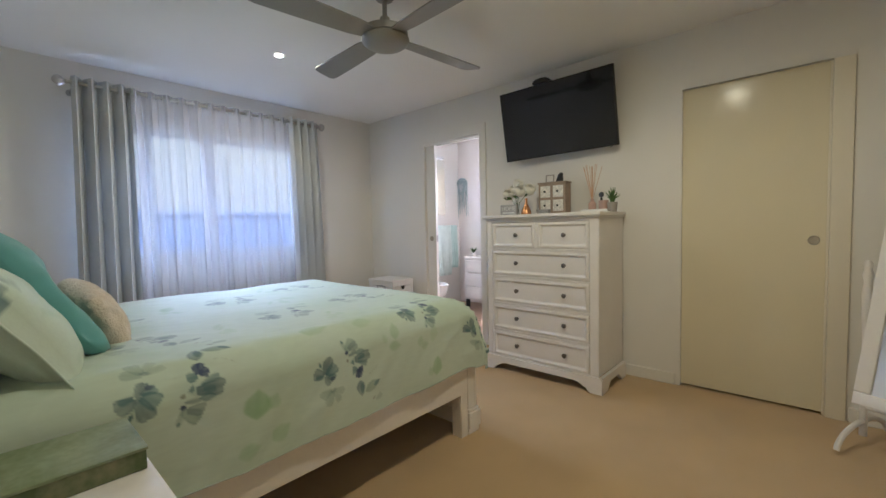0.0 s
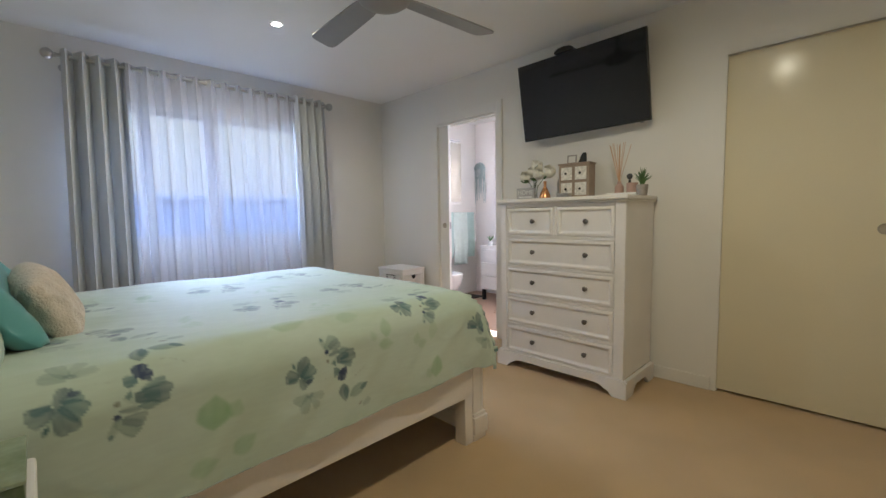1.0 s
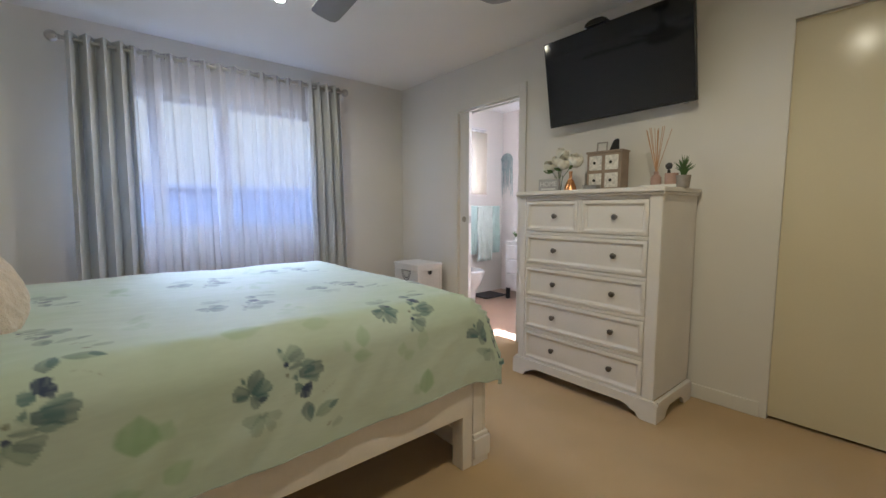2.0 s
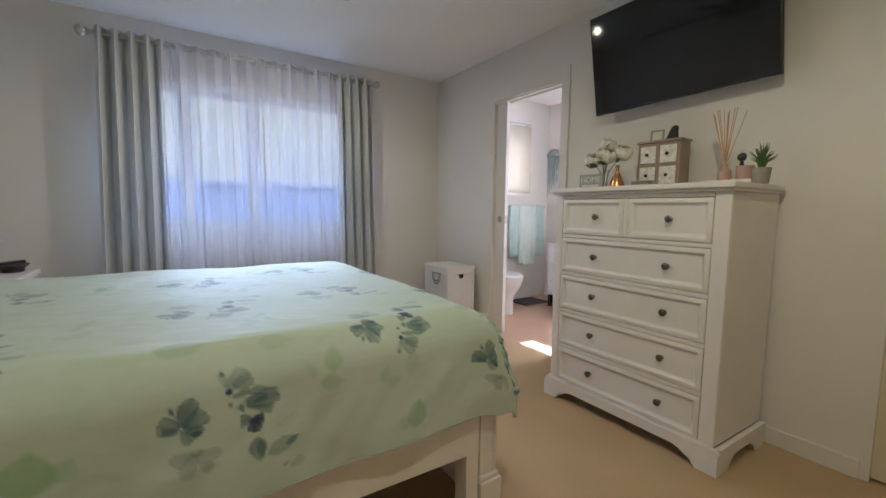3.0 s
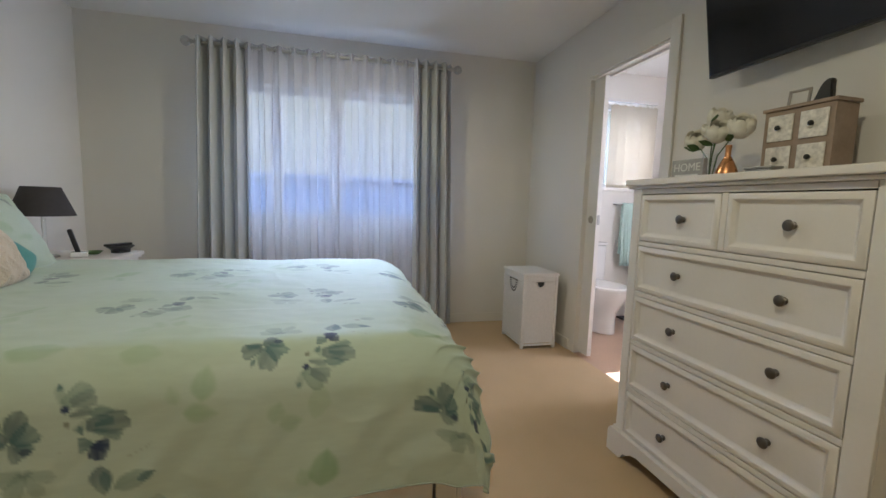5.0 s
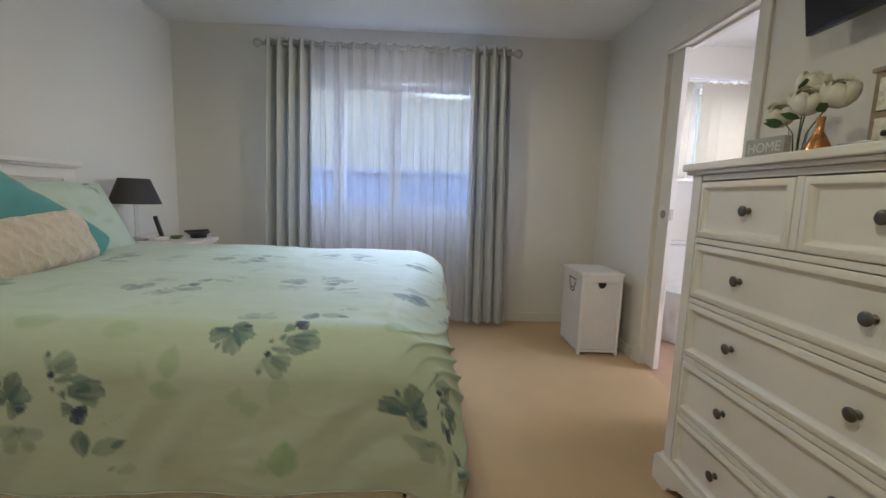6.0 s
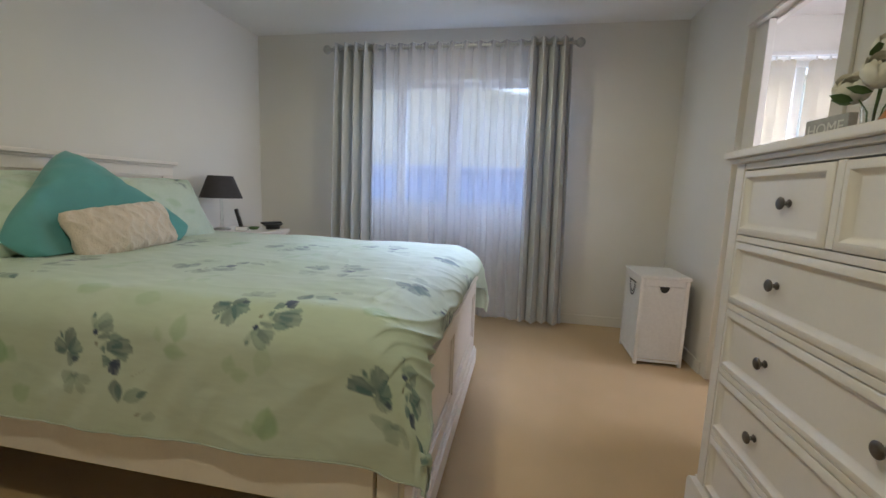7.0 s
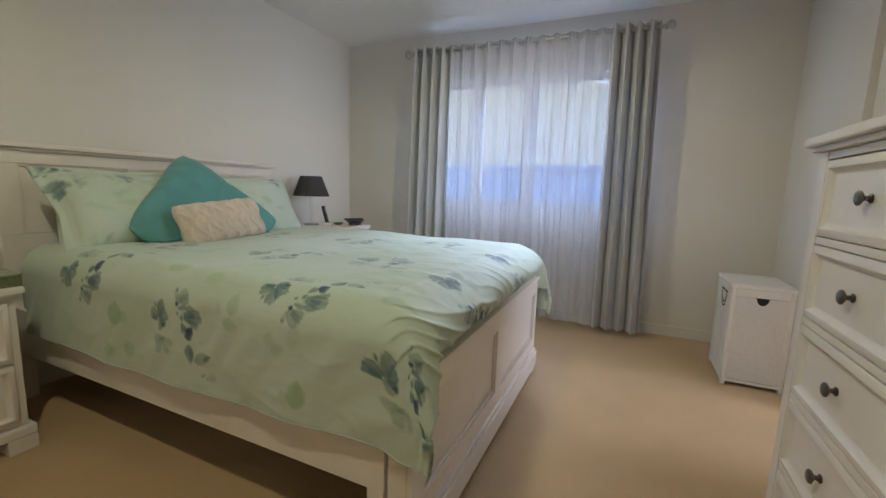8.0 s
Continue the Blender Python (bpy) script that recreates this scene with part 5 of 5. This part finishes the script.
wt = thing("white_tray", (-0.945, 3.03, DT), "low white rectangular tray", "tray")
bm = fresh()
box(bm, -0.10, -0.06, 0, 0.10, 0.06, 0.022, 0.006, seg=3)
part("slab", bm, CERAMIC, wt)
rd = thing("reed_diffuser", (-0.985, 3.05, DT + 0.0225), "pinkish glass reed diffuser with wooden sticks", "reed diffuser")
bm = fresh()
lathe(bm, [(0.0, 0.0), (0.027, 0.0), (0.029, 0.006), (0.028, 0.045), (0.018, 0.058), (0.013, 0.062), (0.013, 0.078), (0.010, 0.078), (0.010, 0.05), (0.0, 0.048)], segs=22)
part("bottle", bm, PINK_WAX, rd)
for k in range(11):
    a, r = rnd.uniform(0, 6.28), rnd.uniform(0.35, 1.0)
    bm = fresh()
    tube(bm, [(-0.004 * math.cos(a), -0.004 * math.sin(a), 0.05), (0.095 * r * math.cos(a), 0.045 * r * math.sin(a), 0.345 - 0.03 * r)], 0.0017, 6)
    part("reed", bm, REED, rd)
cj = thing("candle_jar", (-0.895, 3.035, DT + 0.0225), "blush candle in a glass jar", "candle")
bm = fresh()
lathe(bm, [(0.0, 0.0), (0.033, 0.0), (0.035, 0.005), (0.035, 0.062), (0.032, 0.062), (0.031, 0.05), (0.0, 0.049)], segs=26)
part("jar", bm, PINK_WAX, cj)
bk = thing("dark_pompom", (-0.93, 3.085, DT + 0.0225), "fuzzy black ball on a small stand", "ornament")
bm = fresh()
lathe(bm, [(0.0, 0.0), (0.014, 0.0), (0.012, 0.03), (0.008, 0.085), (0.0, 0.092)], segs=12)
part("stand", bm, BLACK, bk)
bm = fresh()
made = bmesh.ops.create_icosphere(bm, subdivisions=3, radius=0.019)
for v in bm.verts:
    v.co *= 1 + 0.18 * noise.noise(v.co * 90)
    v.co.z += 0.108
part("ball", bm, INK, bk)
pl = thing("potted_plant", (-0.815, 2.985, DT), "small succulent in a grey concrete pot", "plant")
bm = fresh()
lathe(bm, [(0.0, 0.0), (0.027, 0.0), (0.030, 0.004), (0.036, 0.066), (0.033, 0.066), (0.031, 0.057), (0.0, 0.055)], segs=26)
part("pot", bm, POT, pl)
for k in range(46):
    a = k * 2.399
    f = k / 46
    out = 0.060 * (1 - 0.75 * f) * rnd.uniform(0.7, 1.1)
    top = 0.115 + 0.055 * f + rnd.uniform(-0.015, 0.012)
    bm = fresh()
    tube(bm, [(0.006 * math.cos(a), 0.006 * math.sin(a), 0.055), (0.35 * out * math.cos(a), 0.35 * out * math.sin(a), 0.55 * top + 0.03), (out * math.cos(a), out * math.sin(a), top)], [0.003, 0.0035, 0.0006], 5)
    part("leaf", bm, LEAF, pl)

# ---------------- standing mirror by the wardrobe ----------------
chm = thing("cheval_mirror", (0.665, 2.86, 0), "white free-standing tilting mirror with turned posts", "mirror", rz=-26)
bm = fresh()
MW = 0.20
tilt = pose(0, 0, 0.90, -17)
for a in ((-MW, -0.66, MW, -0.60), (-MW, 0.60, MW, 0.66), (-MW, -0.5995, -MW + 0.062, 0.5995), (MW - 0.062, -0.5995, MW, 0.5995)):
    box(bm, a[0], -0.015, a[1], a[2], 0.015, a[3], 0.006, m=tilt)
part("frame", bm, WHITE_WOOD, chm)
bm = fresh()
box(bm, -MW + 0.05, -0.004, -0.605, MW - 0.05, 0.0, 0.605, m=tilt)
part("mirror_glass", bm, MIRROR, chm)
for s in (-1, 1):
    bm = fresh()
    lathe(bm, [(0.016, 0.05), (0.018, 0.3), (0.014, 0.5), (0.020, 0.70), (0.022, 0.78), (0.015, 0.84), (0.022, 0.875), (0.014, 0.905), (0.019, 0.925), (0.012, 0.945), (0.0, 0.95)], at=(s * (MW + 0.035), 0, 0), segs=16)
    part("post", bm, WHITE_WOOD, chm)
    bm = fresh()
    tube(bm, [(s * (MW + 0.035), 0.24 * math.sin(a), 0.115 * math.cos(a) + 0.012) for a in [-1.45 + 2.9 * q / 14 for q in range(15)]], 0.013, 8)
    part("foot", bm, WHITE_WOOD, chm)
bm = fresh()
tube(bm, [(-MW - 0.035, 0, 0.2), (MW + 0.035, 0, 0.2)], 0.012, 8)
part("stretcher", bm, WHITE_WOOD, chm)

# ---------------- ensuite ----------------
to = thing("toilet", (-3.86, 3.84, 0), "white ceramic toilet with lid down", "toilet")
bm = fresh()
def oval(bm, rings, segs=28):
    rs = []
    for cx, rx, ry, z in rings:
        rs.append([bm.verts.new((cx + rx * math.cos(2 * math.pi * k / segs), ry * math.sin(2 * math.pi * k / segs), z)) for k in range(segs)])
    for a, b in zip(rs, rs[1:]):
        for k in range(segs):
            bm.faces.new((a[k], a[(k + 1) % segs], b[(k + 1) % segs], b[k]))
    bm.faces.new(list(reversed(rs[0])))
    bm.faces.new(rs[-1])
oval(bm, [(0.37, 0.205, 0.120, 0.0), (0.37, 0.20, 0.115, 0.12), (0.38, 0.20, 0.118, 0.20), (0.39, 0.235, 0.15, 0.26), (0.40, 0.268, 0.18, 0.33), (0.405, 0.277, 0.187, 0.395)])
part("pan", bm, CERAMIC, to)
bm = fresh()
oval(bm, [(0.41, 0.275, 0.187, 0.3955), (0.41, 0.28, 0.19, 0.405), (0.41, 0.278, 0.188, 0.425), (0.41, 0.26, 0.17, 0.434)])
part("seat", bm, CERAMIC, to)
bm = fresh()
box(bm, 0.002, -0.19, 0.40, 0.165, 0.19, 0.76, 0.02, seg=3)
part("cistern", bm, CERAMIC, to)
bm = fresh()
box(bm, 0.002, -0.197, 0.7605, 0.172, 0.197, 0.79, 0.008)
part("cistern_lid", bm, CERAMIC, to)

rl = thing("towel_rail", (XW, 4.50, 1.165), "chrome towel rail on the wall under the window", "towel rail")
bm = fresh()
tube(bm, [(0.07, -0.33, 0), (0.07, 0.33, 0)], 0.008, 10)
part("bar", bm, STEEL, rl)
for s in (-1, 1):
    bm = fresh()
    tube(bm, [(0.001, s * 0.315, 0), (0.07, s * 0.315, 0)], 0.007, 8)
    part("bracket", bm, STEEL, rl)


def towel(y0, y1, drop_f, drop_b, mat, label, seed):
    r = 0.013
    rows = []
    prof = [(r + 0.002, -drop_f * (1 - k / 18)) for k in range(18)] + [((r + 0.002) * math.cos(a), (r + 0.002) * math.sin(a)) for a in [math.pi * q / 8 for q in range(9)]] + [(-r - 0.002, -drop_b * (k + 1) / 18) for k in range(18)]
    verts, faces = [], []
    n = 24
    for i in range(n + 1):
        y = y0 + (y1 - y0) * i / n
        for px, pz in prof:
            low = min(1, max(0, -pz) / 0.5)
            verts.append((0.07 + px + 0.010 * low * math.sin(y * 38 + seed) * (1 if px > 0 else 0.5), y + 0.012 * low * math.sin(pz * 9 + i), pz))
    for i in range(n):
        for j in range(len(prof) - 1):
            a = i * len(prof) + j
            faces.append((a, a + 1, a + len(prof) + 1, a + len(prof)))
    me = smooth_mesh("towel", verts, faces, mat)
    ob = new("towel", me)
    ob.matrix_world = pose(XW, 4.50, 1.165)
    sm = ob.modifiers.new("thickness", "SOLIDIFY")
    sm.thickness, sm.offset = 0.007, 1
    return tagged(ob, label, "towel", "towels on the rail")


towel(-0.12, 0.16, 0.72, 0.55, TOWEL, "pale mint bath towel folded over the rail", 1)
towel(-0.26, -0.125, 0.62, 0.5, TOWEL_DARK, "darker sage towel hanging beside the mint one", 2)
towel(0.165, 0.30, 0.62, 0.5, TOWEL_DARK, "darker sage towel hanging beside the mint one", 3)

hg = thing("macrame_hanging", (-3.765, YB - 0.004, 1.80), "grey-green crescent macrame wall hanging with long cords", "wall hanging")
bm = fresh()
for ring_r, fat in ((0.088, 0.017), (0.060, 0.014)):
    tube(bm, [(ring_r * math.cos(q), -0.022, ring_r * 0.95 * math.sin(q)) for q in [math.pi * (k / 18) for k in range(19)]], [fat * (0.8 + 0.25 * math.sin(2.4 * k)) for k in range(19)], 8)
part("crescent", bm, MACRAME, hg, "thick knotted crescent")
for k in range(18):
    x = -0.098 + 0.196 * k / 17
    longc = (0.50 if k in (0, 1, 2, 15, 16, 17) else 0.34 if k % 4 else 0.44) + rnd.uniform(-0.04, 0.04)
    z0 = 0.05 * math.sqrt(max(0.0, 1 - (x / 0.1) ** 2))
    bm = fresh()
    tube(bm, [(x, -0.02, z0), (x + rnd.uniform(-0.006, 0.006), -0.020, -0.10), (x + rnd.uniform(-0.009, 0.009), -0.016, -0.5 * longc), (x + rnd.uniform(-0.01, 0.01), -0.014, -longc)], [0.006, 0.0055, 0.0042, 0.003], 6)
    part("cord", bm, MACRAME, hg)

van = thing("vanity", (-3.03, 4.72, 0), "white vanity cabinet on dark legs", "vanity")
bm = fresh()
box(bm, -0.37, -0.21, 0.14, 0.37, 0.225, 0.70, 0.004)
part("body", bm, CERAMIC, van)
bm = fresh()
box(bm, -0.38, -0.225, 0.7005, 0.38, 0.225, 0.735, 0.006)
part("basin_top", bm, CERAMIC, van)
for k in range(3):
    bm = fresh()
    box(bm, -0.36, -0.226, 0.155 + k * 0.18, 0.36, -0.2105, 0.325 + k * 0.18, 0.004)
    part("drawer", bm, CERAMIC, van)
for sx in (-1, 1):
    for sy in (-1, 1):
        bm = fresh()
        box(bm, sx * 0.34 - 0.02, sy * 0.19 - 0.02, 0, sx * 0.34 + 0.02, sy * 0.19 + 0.02, 0.1395, 0.003)
        part("leg", bm, BLACK, van)
vp = thing("vanity_plant", (-3.33, 4.62, 0.7355), "tiny green plant in a white cup on the vanity", "plant")
bm = fresh()
lathe(bm, [(0.0, 0.0), (0.025, 0.0), (0.03, 0.05), (0.026, 0.05), (0.0, 0.045)], segs=18)
part("cup", bm, CERAMIC, vp)
for k in range(12):
    a = k * 2.4
    bm = fresh()
    tube(bm, [(0, 0, 0.045), (0.03 * math.cos(a), 0.03 * math.sin(a), 0.09), (0.05 * math.cos(a), 0.05 * math.sin(a), 0.085 + 0.004 * k)], [0.003, 0.007, 0.001], 5)
    part("leaf", bm, LEAF, vp)
bmt = thing("bath_mat", (-3.66, 4.47, 0.0), "dark charcoal bath mat", "bath mat")
bm = fresh()
box(bm, -0.15, -0.19, -0.0038, 0.15, 0.19, 0.014, 0.006)
part("pile", bm, DARK_MAT, bmt)

vb = thing("vertical_blind", (XW + 0.03, (W2[0] + W2[1]) / 2, W2[3] + 0.02), "cream vertical blind half turned in the ensuite window", "blind")
bm = fresh()
box(bm, -0.02, -0.47, -0.03, 0.02, 0.47, 0.0, 0.003)
part("headrail", bm, CERAMIC, vb)
for k in range(11):
    if k == 4:
        continue
    turn = pose(0.0, -0.43 + k * 0.086, 0, 0, 0, 52 + rnd.uniform(-5, 5))
    bm = fresh()
    low = -0.86 + rnd.uniform(-0.004, 0.004)
    prism(bm, [(-0.041, low), (0.041, low), (0.041, -0.070), (0.030, -0.058), (0.010, -0.052), (-0.010, -0.052), (-0.030, -0.058), (-0.041, -0.070)], -0.0008, 0.0008, pose(0, 0, 0, 90))
    vane = part("vane", bm, BLIND, vb, m=turn)
    bm = fresh()
    box(bm, -0.006, -0.0015, -0.060, 0.006, 0.0015, -0.031)
    part("hanger", bm, CERAMIC, vane)
    bm = fresh()
    box(bm, -0.040, -0.0022, low, 0.040, 0.0022, low + 0.030, 0.001)
    part("bottom_weight", bm, BLIND, vane)
